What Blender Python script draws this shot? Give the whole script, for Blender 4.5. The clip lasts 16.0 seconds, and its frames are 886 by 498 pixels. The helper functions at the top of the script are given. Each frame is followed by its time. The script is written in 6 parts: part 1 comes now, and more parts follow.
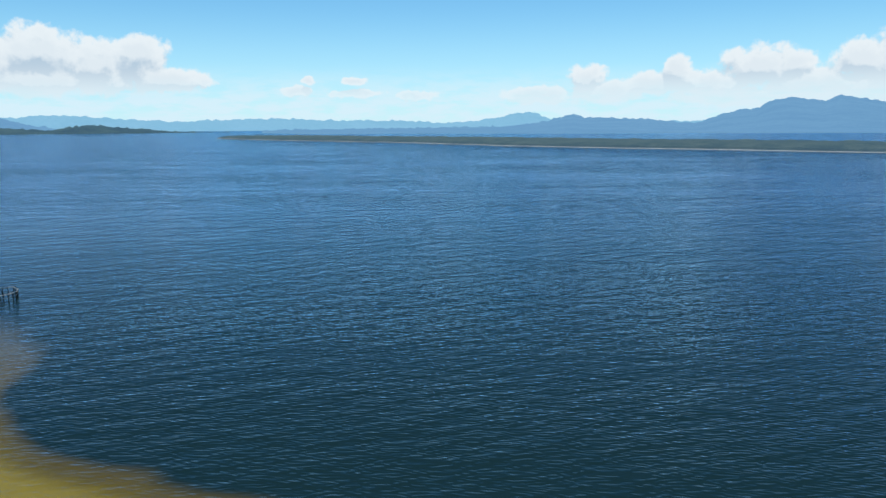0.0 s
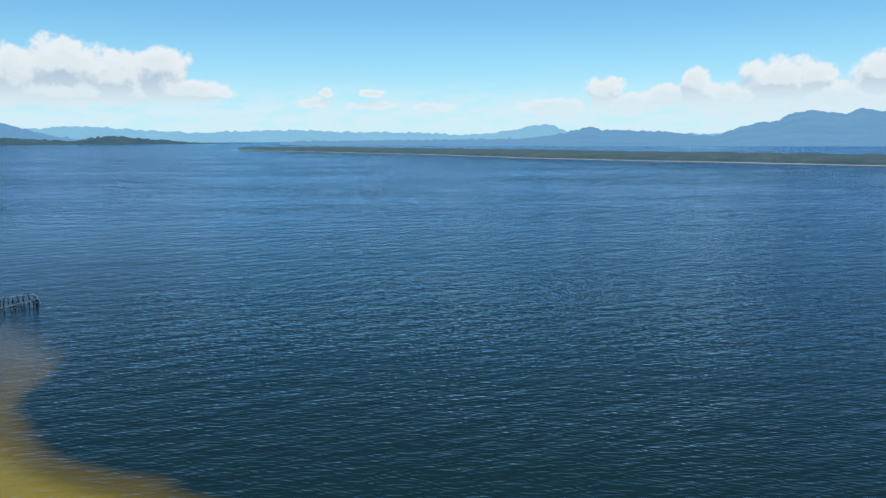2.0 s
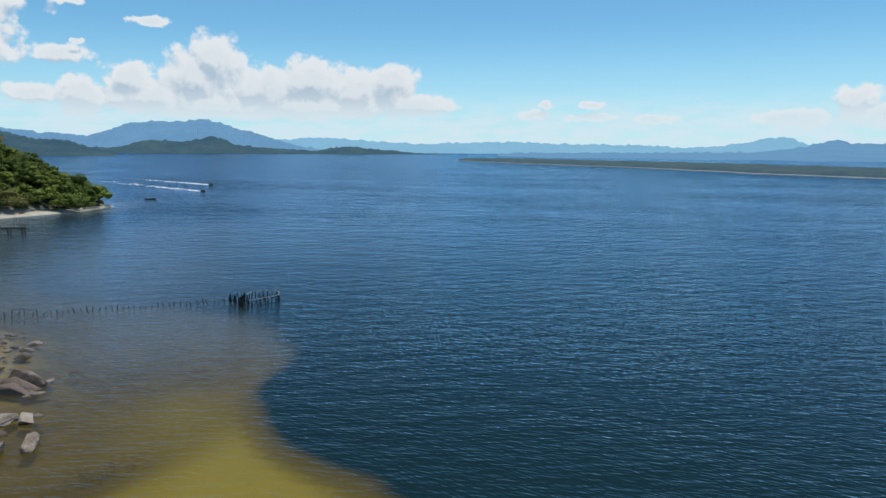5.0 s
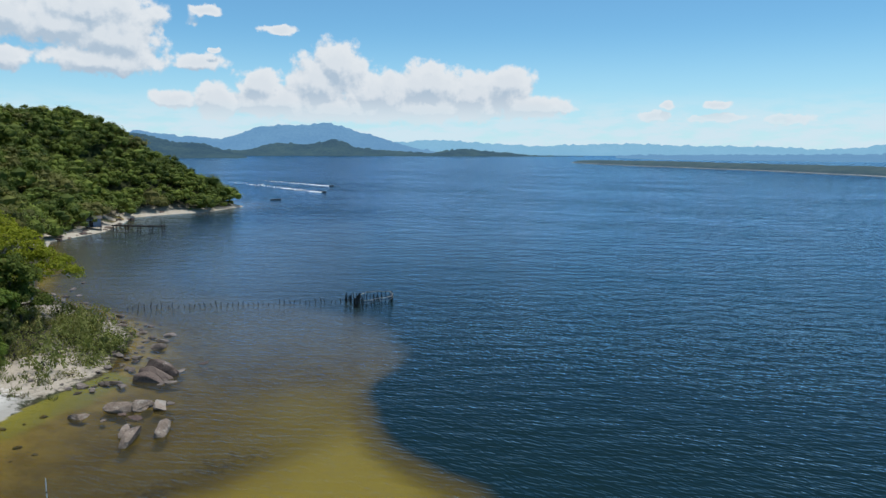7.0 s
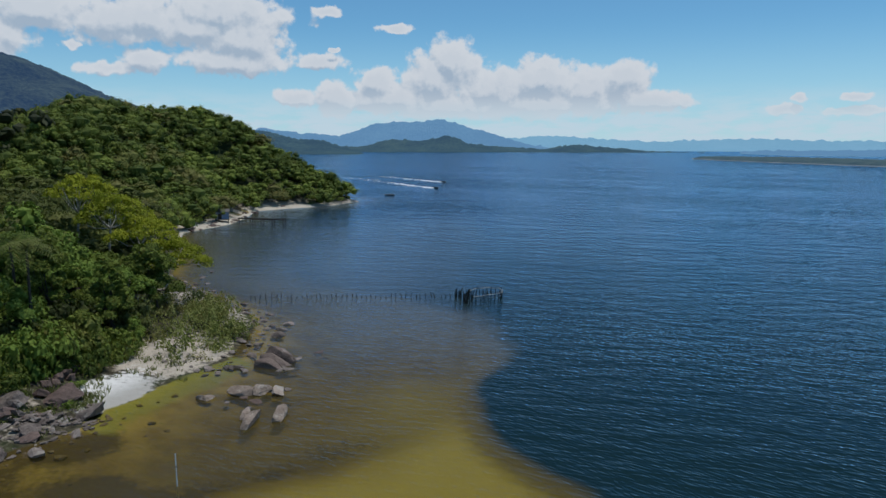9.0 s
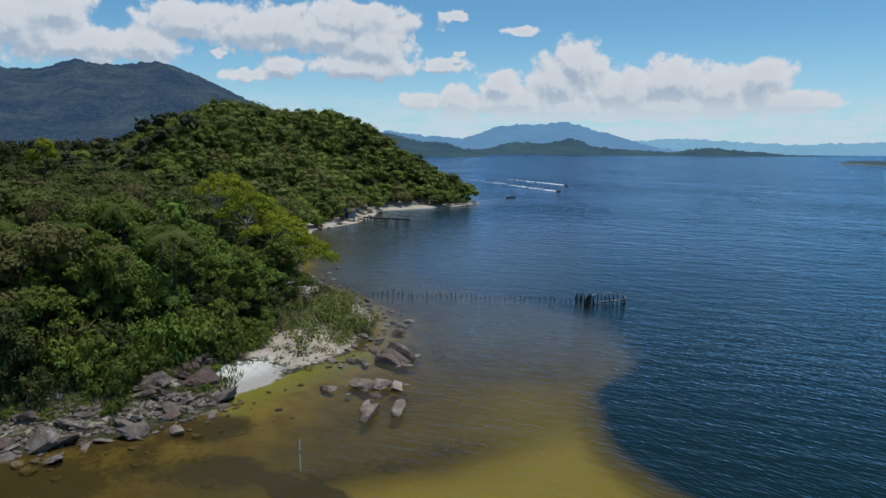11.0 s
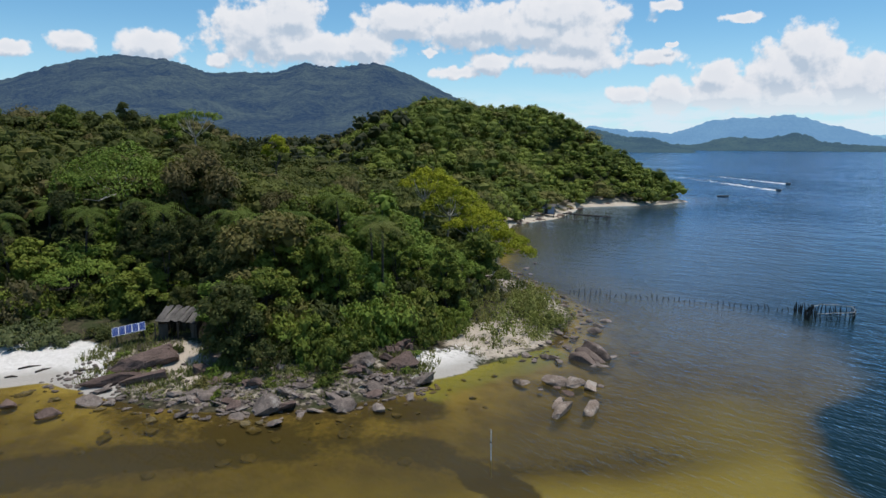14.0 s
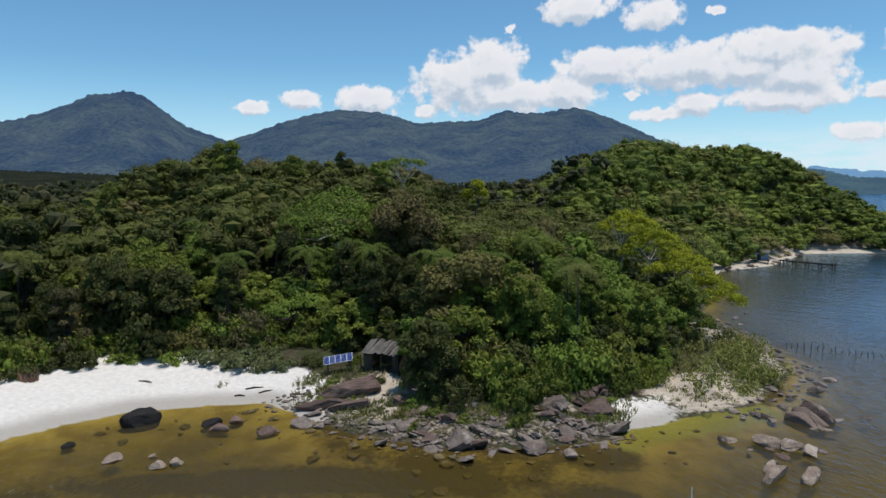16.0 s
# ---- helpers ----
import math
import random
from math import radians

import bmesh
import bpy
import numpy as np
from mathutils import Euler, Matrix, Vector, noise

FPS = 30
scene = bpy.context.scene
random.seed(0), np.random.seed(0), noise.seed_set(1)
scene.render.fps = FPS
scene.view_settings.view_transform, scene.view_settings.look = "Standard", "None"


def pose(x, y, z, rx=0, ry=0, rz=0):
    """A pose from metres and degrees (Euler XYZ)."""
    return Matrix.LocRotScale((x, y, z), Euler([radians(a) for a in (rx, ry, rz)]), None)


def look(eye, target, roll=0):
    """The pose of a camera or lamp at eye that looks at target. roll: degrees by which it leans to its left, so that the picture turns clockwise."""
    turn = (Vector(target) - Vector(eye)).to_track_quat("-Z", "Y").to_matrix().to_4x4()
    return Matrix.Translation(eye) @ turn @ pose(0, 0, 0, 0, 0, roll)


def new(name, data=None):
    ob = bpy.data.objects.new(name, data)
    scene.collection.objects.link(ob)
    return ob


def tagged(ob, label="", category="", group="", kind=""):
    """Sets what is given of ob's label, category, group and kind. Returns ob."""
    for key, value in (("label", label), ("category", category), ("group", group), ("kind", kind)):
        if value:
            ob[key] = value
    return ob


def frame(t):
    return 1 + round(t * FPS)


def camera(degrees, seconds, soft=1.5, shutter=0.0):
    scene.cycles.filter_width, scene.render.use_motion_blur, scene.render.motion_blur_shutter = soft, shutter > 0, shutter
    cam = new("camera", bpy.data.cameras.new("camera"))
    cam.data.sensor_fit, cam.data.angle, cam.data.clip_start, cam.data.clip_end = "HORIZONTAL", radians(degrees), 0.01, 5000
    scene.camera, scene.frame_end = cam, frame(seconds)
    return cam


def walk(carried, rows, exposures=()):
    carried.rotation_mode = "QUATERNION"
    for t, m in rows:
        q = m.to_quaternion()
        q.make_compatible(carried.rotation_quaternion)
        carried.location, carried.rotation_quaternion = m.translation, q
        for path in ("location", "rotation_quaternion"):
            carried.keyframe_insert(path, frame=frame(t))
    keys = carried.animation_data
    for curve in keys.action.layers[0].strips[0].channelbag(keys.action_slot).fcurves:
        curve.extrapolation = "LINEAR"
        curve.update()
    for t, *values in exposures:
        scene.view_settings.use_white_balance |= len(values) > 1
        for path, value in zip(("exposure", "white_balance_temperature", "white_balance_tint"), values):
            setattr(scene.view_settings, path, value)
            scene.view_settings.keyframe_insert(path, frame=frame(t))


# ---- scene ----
cam = camera(64.1, 16.0)
PATH = [
    (0, (-4.435, -2.711, 18.128), (-4.43, -0.74, 17.787), -0.4),
    (0.5, (-4.415, -2.741, 18.116), (-4.41, -0.768, 17.787), -0.3),
    (1, (-4.376, -2.75, 18.101), (-4.371, -0.776, 17.78), -0.3),
    (1.5, (-4.4, -2.775, 18.072), (-4.403, -0.799, 17.758), -0.3),
    (2, (-4.405, -2.729, 18.058), (-4.445, -0.754, 17.75), -0.2),
    (2.5, (-4.391, -2.611, 18.033), (-4.503, -0.637, 17.733), -0.2),
    (3, (-4.46, -2.45, 18.041), (-4.663, -0.482, 17.746), -0.1),
    (3.5, (-4.578, -2.237, 18.086), (-4.88, -0.281, 17.798), 0.0),
    (4, (-4.68, -1.995, 18.146), (-5.086, -0.058, 17.862), 0.1),
    (4.5, (-4.824, -1.836, 18.231), (-5.337, 0.077, 17.95), 0.2),
    (5, (-4.93, -1.733, 18.318), (-5.553, 0.148, 18.042), 0.3),
    (7.5, (-4.899, -1.438, 18.626), (-5.878, 0.284, 18.351), 0.2),
    (8, (-4.891, -1.413, 18.637), (-5.938, 0.268, 18.357), 0.2),
    (8.5, (-4.939, -1.414, 18.643), (-6.053, 0.223, 18.359), 0.2),
    (9, (-5.005, -1.359, 18.625), (-6.183, 0.231, 18.342), 0.1),
    (11.5, (-5.277, -1.237, 18.415), (-6.769, 0.066, 18.137), 0.4),
    (12, (-5.251, -1.268, 18.421), (-6.8, -0.034, 18.141), 0.4),
    (12.5, (-5.284, -1.262, 18.408), (-6.885, -0.096, 18.126), 0.3),
    (13, (-5.294, -1.217, 18.447), (-6.946, -0.126, 18.163), 0.3),
    (13.5, (-5.273, -1.234, 18.427), (-6.973, -0.221, 18.139), 0.3),
    (14, (-5.294, -1.208, 18.398), (-7.047, -0.291, 18.106), 0.3),
    (14.5, (-5.317, -1.23, 18.377), (-7.125, -0.411, 18.129), 0.2),
    (15, (-5.274, -1.237, 18.342), (-7.166, -0.598, 18.224), 0.1),
    (15.5, (-5.134, -1.228, 18.271), (-7.067, -0.718, 18.215), -0.1),
    (16, (-5.034, -1.203, 18.207), (-6.985, -0.799, 18.038), -0.3),
]
walk(cam, [(t, look(eye, target, roll)) for t, eye, target, roll in PATH],
     exposures=[(0.0, 0.20, 6200, 5), (2.5, 0.15, 6200, 5), (5.0, 0.07, 6300, 7), (7.5, 0.04, 6250, 8), (8.2, -0.05, 6150, 8), (9.0, -0.26, 6100, 9), (11.5, -0.16, 6250, 10), (12.5, -0.02, 6350, 11), (14.0, 0.12, 6450, 12), (16.0, 0.13, 6500, 12)])

SUN_AZ, SUN_EL = -15.0, 77.0          # degrees; azimuth from +y towards -x


def way(az, el=0.0):
    """The unit vector at azimuth az (from +y towards -x) and elevation el."""
    a, e = radians(az), radians(el)
    return Vector((-math.sin(a) * math.cos(e), math.cos(a) * math.cos(e), math.sin(e)))


# ---- sky, clouds and sun ----
CLOUD_BANK = [(35.9, 6.5, 2.1, 1.8), (37.3, 5.2, 2.4, 2.0), (41.8, 5.0, 1.7, 1.1), (40.7, 3.7, 3.5, 1.1), (44.8, 3.7, 1.6, 1.2),
              (47.9, 3.8, 1.6, 0.6), (28.8, 5.2, 2.8, 1.6), (32.2, 4.5, 2.6, 1.7), (22.6, 5.1, 2.0, 1.5), (25.3, 4.4, 2.2, 1.5),
              (20.4, 3.6, 2.7, 0.8), (28.4, 3.3, 6.6, 1.0), (36.0, 3.2, 6.8, 0.9)]
CLOUD_SMALL = [(11.2, 2.8, 1.1, 0.4), (10.3, 3.6, 0.4, 0.3), (6.8, 3.5, 0.8, 0.3), (6.6, 2.6, 1.9, 0.3), (1.9, 2.4, 1.4, 0.4),
               (46.6, 6.5, 1.1, 0.5), (40.1, 9.1, 1.1, 0.3), (45.1, 7.4, 0.4, 0.2), (84.3, 7.0, 2.2, 1.1), (89.3, 6.9, 1.3, 0.7),
               (93.2, 6.3, 1.1, 0.5), (73.0, 12.4, 0.5, 0.3), (57.6, 12.8, 0.6, 0.3)]
CLOUD_EAST = [(-11.5, 3.6, 1.3, 0.9), (-7.6, 2.4, 2.6, 0.6), (-13.2, 2.5, 2.5, 0.8), (-16.2, 3.1, 1.8, 0.8), (-18.0, 4.1, 1.1, 1.0),
              (-20.2, 3.0, 2.3, 0.9), (-23.6, 4.3, 2.2, 1.3), (-25.8, 4.2, 1.4, 1.1), (-26.6, 2.8, 2.8, 1.2), (-30.3, 4.4, 1.6, 1.2),
              (-32.5, 4.3, 2.6, 1.6), (-22.2, 2.0, 4.5, 0.6), (-29.4, 2.3, 3.0, 1.1), (-38.0, 4.0, 3.0, 1.6)]
CLOUD_HIGH = [(65.7, 9.3, 3.1, 1.2), (59.7, 9.0, 4.2, 1.6), (53.1, 9.8, 4.6, 1.3), (55.9, 8.6, 4.9, 1.1), (51.9, 8.0, 3.1, 1.5),
              (52.8, 6.4, 3.8, 0.9), (58.7, 6.3, 1.7, 0.8), (61.4, 5.6, 1.7, 0.5), (46.0, 6.6, 1.7, 0.6), (45.5, 10.2, 1.1, 0.4),
              (40.3, 9.2, 1.3, 0.3), (63.6, 7.0, 0.6, 0.3), (76.5, 8.4, 3.5, 2.0), (74.1, 9.4, 2.4, 1.9), (72.7, 7.3, 4.5, 1.1),
              (68.6, 7.5, 2.5, 1.3), (79.7, 6.1, 0.9, 0.5), (67.8, 13.7, 2.6, 1.0), (61.9, 12.8, 2.0, 1.0)]


def link(nt, a, b):
    nt.links.new(a, b)


def math_node(nt, op, a, b=None, c=None, clamp=False):
    n = nt.nodes.new("ShaderNodeMath")
    n.operation, n.use_clamp = op, clamp
    for i, v in enumerate((a, b, c)):
        if v is None:
            continue
        if isinstance(v, (int, float)):
            n.inputs[i].default_value = v
        else:
            link(nt, v, n.inputs[i])
    return n.outputs[0]


def map_range(nt, v, a, b, c, d, smooth=False):
    n = nt.nodes.new("ShaderNodeMapRange")
    n.interpolation_type = 'SMOOTHSTEP' if smooth else 'LINEAR'
    link(nt, v, n.inputs[0])
    for i, k in enumerate((a, b, c, d)):
        n.inputs[1 + i].default_value = k
    return n.outputs[0]


def mix_colour(nt, fac, a, b, mode='MIX'):
    n = nt.nodes.new("ShaderNodeMix")
    n.data_type, n.blend_type = 'RGBA', mode
    for sock, v in ((n.inputs[0], fac), (n.inputs[6], a), (n.inputs[7], b)):
        if isinstance(v, (int, float)):
            sock.default_value = v
        elif isinstance(v, tuple):
            sock.default_value = (*v, 1)
        else:
            link(nt, v, sock)
    return n.outputs[2]


def noise_node(nt, vector, scale, detail=4.0, rough=0.55, lac=2.0):
    n = nt.nodes.new("ShaderNodeTexNoise")
    n.inputs["Scale"].default_value, n.inputs["Detail"].default_value = scale, detail
    n.inputs["Roughness"].default_value, n.inputs["Lacunarity"].default_value = rough, lac
    if vector is not None:
        link(nt, vector, n.inputs["Vector"])
    return n


def cloud_group():
    """Density of the cumulus clouds over (azimuth, elevation) in degrees."""
    g = bpy.data.node_groups.new("cloud_density", 'ShaderNodeTree')
    g.interface.new_socket("P", in_out='INPUT', socket_type='NodeSocketVector')
    g.interface.new_socket("D", in_out='OUTPUT', socket_type='NodeSocketFloat')
    i, o = g.nodes.new("NodeGroupInput"), g.nodes.new("NodeGroupOutput")
    big = noise_node(g, i.outputs[0], 0.55, 3.0, 0.5)
    warp = g.nodes.new("ShaderNodeVectorMath")
    warp.operation = 'MULTIPLY_ADD'
    link(g, big.outputs["Color"], warp.inputs[0])
    warp.inputs[1].default_value, warp.inputs[2].default_value = (1.0, 0.5, 0), (-0.5, -0.25, 0)
    curl = noise_node(g, i.outputs[0], 1.5, 2.0, 0.45)
    warp2 = g.nodes.new("ShaderNodeVectorMath")
    warp2.operation = 'MULTIPLY_ADD'
    link(g, curl.outputs["Color"], warp2.inputs[0])
    warp2.inputs[1].default_value = (0.8, 0.5, 0)
    link(g, i.outputs[0], warp2.inputs[2])
    back = g.nodes.new("ShaderNodeVectorMath")
    link(g, warp2.outputs[0], back.inputs[0])
    back.inputs[1].default_value = (-0.4, -0.25, 0)
    add = g.nodes.new("ShaderNodeVectorMath")
    link(g, back.outputs[0], add.inputs[0])
    link(g, warp.outputs[0], add.inputs[1])
    near = None
    for az, el, ra, re in CLOUD_BANK + CLOUD_SMALL + CLOUD_EAST + CLOUD_HIGH:
        m = g.nodes.new("ShaderNodeMapping")
        ra, re = ra * 1.30, re * 1.28
        m.inputs["Location"].default_value = (-az / ra, -el / re, 0)
        m.inputs["Scale"].default_value = (1 / ra, 1 / re, 0)
        link(g, add.outputs[0], m.inputs["Vector"])
        length = g.nodes.new("ShaderNodeVectorMath")
        length.operation = 'LENGTH'
        link(g, m.outputs[0], length.inputs[0])
        near = length.outputs["Value"] if near is None else math_node(g, 'SMOOTH_MIN', near, length.outputs["Value"], 0.22)
    fine = noise_node(g, i.outputs[0], 0.8, 4.0, 0.5, 2.1)
    wisp = noise_node(g, i.outputs[0], 2.8, 4.0, 0.55, 2.1)
    puff = g.nodes.new("ShaderNodeTexVoronoi")
    puff.feature = 'SMOOTH_F1'
    puff.inputs["Scale"].default_value = 0.8
    puff.inputs["Detail"].default_value = 3.0
    puff.inputs["Roughness"].default_value = 0.5
    link(g, i.outputs[0], puff.inputs["Vector"])
    body = math_node(g, 'SUBTRACT', 1.0, near)
    body = math_node(g, 'MAXIMUM', math_node(g, 'MULTIPLY', body, 1.5), -2.0)
    v = math_node(g, 'MULTIPLY_ADD', math_node(g, 'SUBTRACT', fine.outputs[0], 0.5), 0.75, body)
    v = math_node(g, 'MULTIPLY_ADD', math_node(g, 'SUBTRACT', 0.78, puff.outputs["Distance"]), 0.85, v)
    v = math_node(g, 'MULTIPLY_ADD', math_node(g, 'SUBTRACT', wisp.outputs[0], 0.5), 0.38, v)
    link(g, v, o.inputs[0])
    return g


world = bpy.data.worlds.new("sky")
scene.world = world
world.use_nodes = True
nt = world.node_tree
sky = nt.nodes.new("ShaderNodeTexSky")
sky.sky_type, sky.sun_disc = 'NISHITA', False
sky.sun_elevation, sky.sun_rotation = radians(SUN_EL), radians(-SUN_AZ)
sky.air_density, sky.dust_density, sky.ozone_density = 0.85, 0.1, 2.5
SKY = 0.105
coord = nt.nodes.new("ShaderNodeTexCoord")
sep = nt.nodes.new("ShaderNodeSeparateXYZ")
link(nt, coord.outputs["Generated"], sep.inputs[0])
az = math_node(nt, 'MULTIPLY', math_node(nt, 'ARCTAN2', math_node(nt, 'MULTIPLY', sep.outputs[0], -1.0), sep.outputs[1]), 57.2958)
el = math_node(nt, 'MULTIPLY', math_node(nt, 'ARCSINE', sep.outputs[2]), 57.2958)
flat = nt.nodes.new("ShaderNodeCombineXYZ")
link(nt, az, flat.inputs[0])
link(nt, el, flat.inputs[1])
group = cloud_group()
here, above = nt.nodes.new("ShaderNodeGroup"), nt.nodes.new("ShaderNodeGroup")
here.node_tree = above.node_tree = group
link(nt, flat.outputs[0], here.inputs[0])
lift = nt.nodes.new("ShaderNodeVectorMath")
link(nt, flat.outputs[0], lift.inputs[0])
lift.inputs[1].default_value = (-0.2, 0.75, 0)
link(nt, lift.outputs[0], above.inputs[0])
cover = map_range(nt, here.outputs[0], -0.05, 0.42, 0.0, 1.0, True)
# the feet of the clouds dissolve in the haze
cover = math_node(nt, 'MULTIPLY', cover, map_range(nt, el, 1.0, 4.2, 0.35, 1.0, True))
lit = map_range(nt, math_node(nt, 'SUBTRACT', here.outputs[0], above.outputs[0]), -0.75, 0.42, 0.0, 1.0, True)
thick = map_range(nt, here.outputs[0], 0.35, 1.25, 0.0, 0.20, True)
lit = math_node(nt, 'MAXIMUM', math_node(nt, 'SUBTRACT', lit, thick, None, True), map_range(nt, el, 2.0, 5.0, 0.85, 0.0, True))
tone = mix_colour(nt, lit, (0.43, 0.52, 0.62), (0.745, 0.765, 0.79))
scaled = nt.nodes.new("ShaderNodeVectorMath")
scaled.operation = 'MULTIPLY'
link(nt, sky.outputs[0], scaled.inputs[0])
scaled.inputs[1].default_value = (0.71 * SKY, 1.05 * SKY, 1.10 * SKY)
# pale haze low over the horizon
low = math_node(nt, 'MULTIPLY', map_range(nt, el, -1.0, 10.0, 1.0, 0.0, True), 0.70)
hazy = mix_colour(nt, low, scaled.outputs[0], (0.53, 0.74, 0.86))
wide = nt.nodes.new("ShaderNodeMapping")
wide.inputs["Scale"].default_value = (0.35, 1.3, 1.0)
link(nt, flat.outputs[0], wide.inputs["Vector"])
streak = noise_node(nt, wide.outputs[0], 0.9, 5.0, 0.6)
low2 = math_node(nt, 'MULTIPLY', map_range(nt, el, 1.6, 5.0, 0.85, 0.0, True), map_range(nt, streak.outputs[0], 0.34, 0.58, 0.15, 1.0, True))
hazy = mix_colour(nt, low2, hazy, (0.64, 0.75, 0.82))
sky_out = mix_colour(nt, cover, hazy, tone)
link(nt, sky_out, nt.nodes["Background"].inputs[0])
nt.nodes["Background"].inputs[1].default_value = 1.0

sun = new("sun", bpy.data.lights.new("sun", 'SUN'))
sun.data.energy, sun.data.angle, sun.data.color = 3.6, radians(0.53), (1.0, 0.96, 0.89)
sun.matrix_world = look(way(SUN_AZ, SUN_EL) * 100, (0, 0, 0))


# ---- materials ----
def material(name):
    m = bpy.data.materials.new(name)
    m.use_nodes = True
    return m, m.node_tree, m.node_tree.nodes["Principled BSDF"]


def place(nt, scale=(1, 1, 1), turn=0.0):
    """World position, scaled and turned, for textures of real size."""
    g = nt.nodes.new("ShaderNodeNewGeometry")
    m = nt.nodes.new("ShaderNodeMapping")
    m.inputs["Scale"].default_value = scale
    m.inputs["Rotation"].default_value = (0, 0, radians(turn))
    link(nt, g.outputs["Position"], m.inputs["Vector"])
    return m.outputs[0]


def attribute(nt, name):
    a = nt.nodes.new("ShaderNodeAttribute")
    a.attribute_name = name
    return a.outputs["Fac"]


def bump(nt, height, strength, distance, normal=None):
    b = nt.nodes.new("ShaderNodeBump")
    b.inputs["Strength"].default_value, b.inputs["Distance"].default_value = strength, distance
    link(nt, height, b.inputs["Height"])
    if normal is not None:
        link(nt, normal, b.inputs["Normal"])
    return b.outputs[0]


def worn(name, dark, light, rough=0.85, size=3.0, grain=18.0, relief=0.03, local=False, stain=None):
    """A two-scale weathered surface between two colours, with optional pale or dark stains."""
    m, nt, b = material(name)
    if local:
        c = nt.nodes.new("ShaderNodeTexCoord")
        p = c.outputs["Object"]
    else:
        p = place(nt)
    a, f = noise_node(nt, p, size, 5, 0.6), noise_node(nt, p, grain, 5, 0.65)
    info = nt.nodes.new("ShaderNodeObjectInfo")
    fac = math_node(nt, 'ADD', math_node(nt, 'MULTIPLY', a.outputs[0], 0.6), math_node(nt, 'MULTIPLY', f.outputs[0], 0.5))
    fac = math_node(nt, 'MULTIPLY_ADD', math_node(nt, 'SUBTRACT', info.outputs["Random"], 0.5), 0.22, fac)
    col = mix_colour(nt, map_range(nt, fac, 0.34, 0.74, 0, 1), dark, light)
    if stain:
        s = noise_node(nt, p, size * 0.7, 6, 0.7)
        col = mix_colour(nt, map_range(nt, s.outputs[0], 0.56, 0.66, 0, 0.8, True), col, stain)
    link(nt, col, b.inputs["Base Color"])
    b.inputs["Roughness"].default_value = rough
    b.inputs["Specular IOR Level"].default_value = 0.2
    link(nt, bump(nt, f.outputs[0], 0.6, relief), b.inputs["Normal"])
    return m


def foliage(name, dark, light, odd, per_tree="object", leak=0.22, sheen=0.7):
    """Leaves: a tint for the tree, another for each leaf, some light let through."""
    m, nt, b = material(name)
    geo = nt.nodes.new("ShaderNodeNewGeometry")
    if per_tree == "object":
        info = nt.nodes.new("ShaderNodeObjectInfo")
        tree = info.outputs["Random"]
    else:
        tree = attribute(nt, "tint")
    leaf = geo.outputs["Random Per Island"]
    fac = math_node(nt, 'ADD', math_node(nt, 'MULTIPLY', tree, 0.62), math_node(nt, 'MULTIPLY', leaf, 0.52))
    col = mix_colour(nt, fac, dark, light)
    col = mix_colour(nt, map_range(nt, tree, 0.86, 0.95, 0.0, 0.8), col, odd)
    col = mix_colour(nt, map_range(nt, leaf, 0.965, 0.97, 0.0, 0.5), col, (0.16, 0.12, 0.03))
    link(nt, col, b.inputs["Base Color"])
    b.inputs["Roughness"].default_value = sheen
    b.inputs["Specular IOR Level"].default_value = 0.12
    t = nt.nodes.new("ShaderNodeBsdfTranslucent")
    link(nt, mix_colour(nt, 0.5, col, (0.10, 0.16, 0.01)), t.inputs[0])
    mix = nt.nodes.new("ShaderNodeMixShader")
    mix.inputs[0].default_value = leak
    link(nt, b.outputs[0], mix.inputs[1])
    link(nt, t.outputs[0], mix.inputs[2])
    link(nt, mix.outputs[0], nt.nodes["Material Output"].inputs[0])
    return m


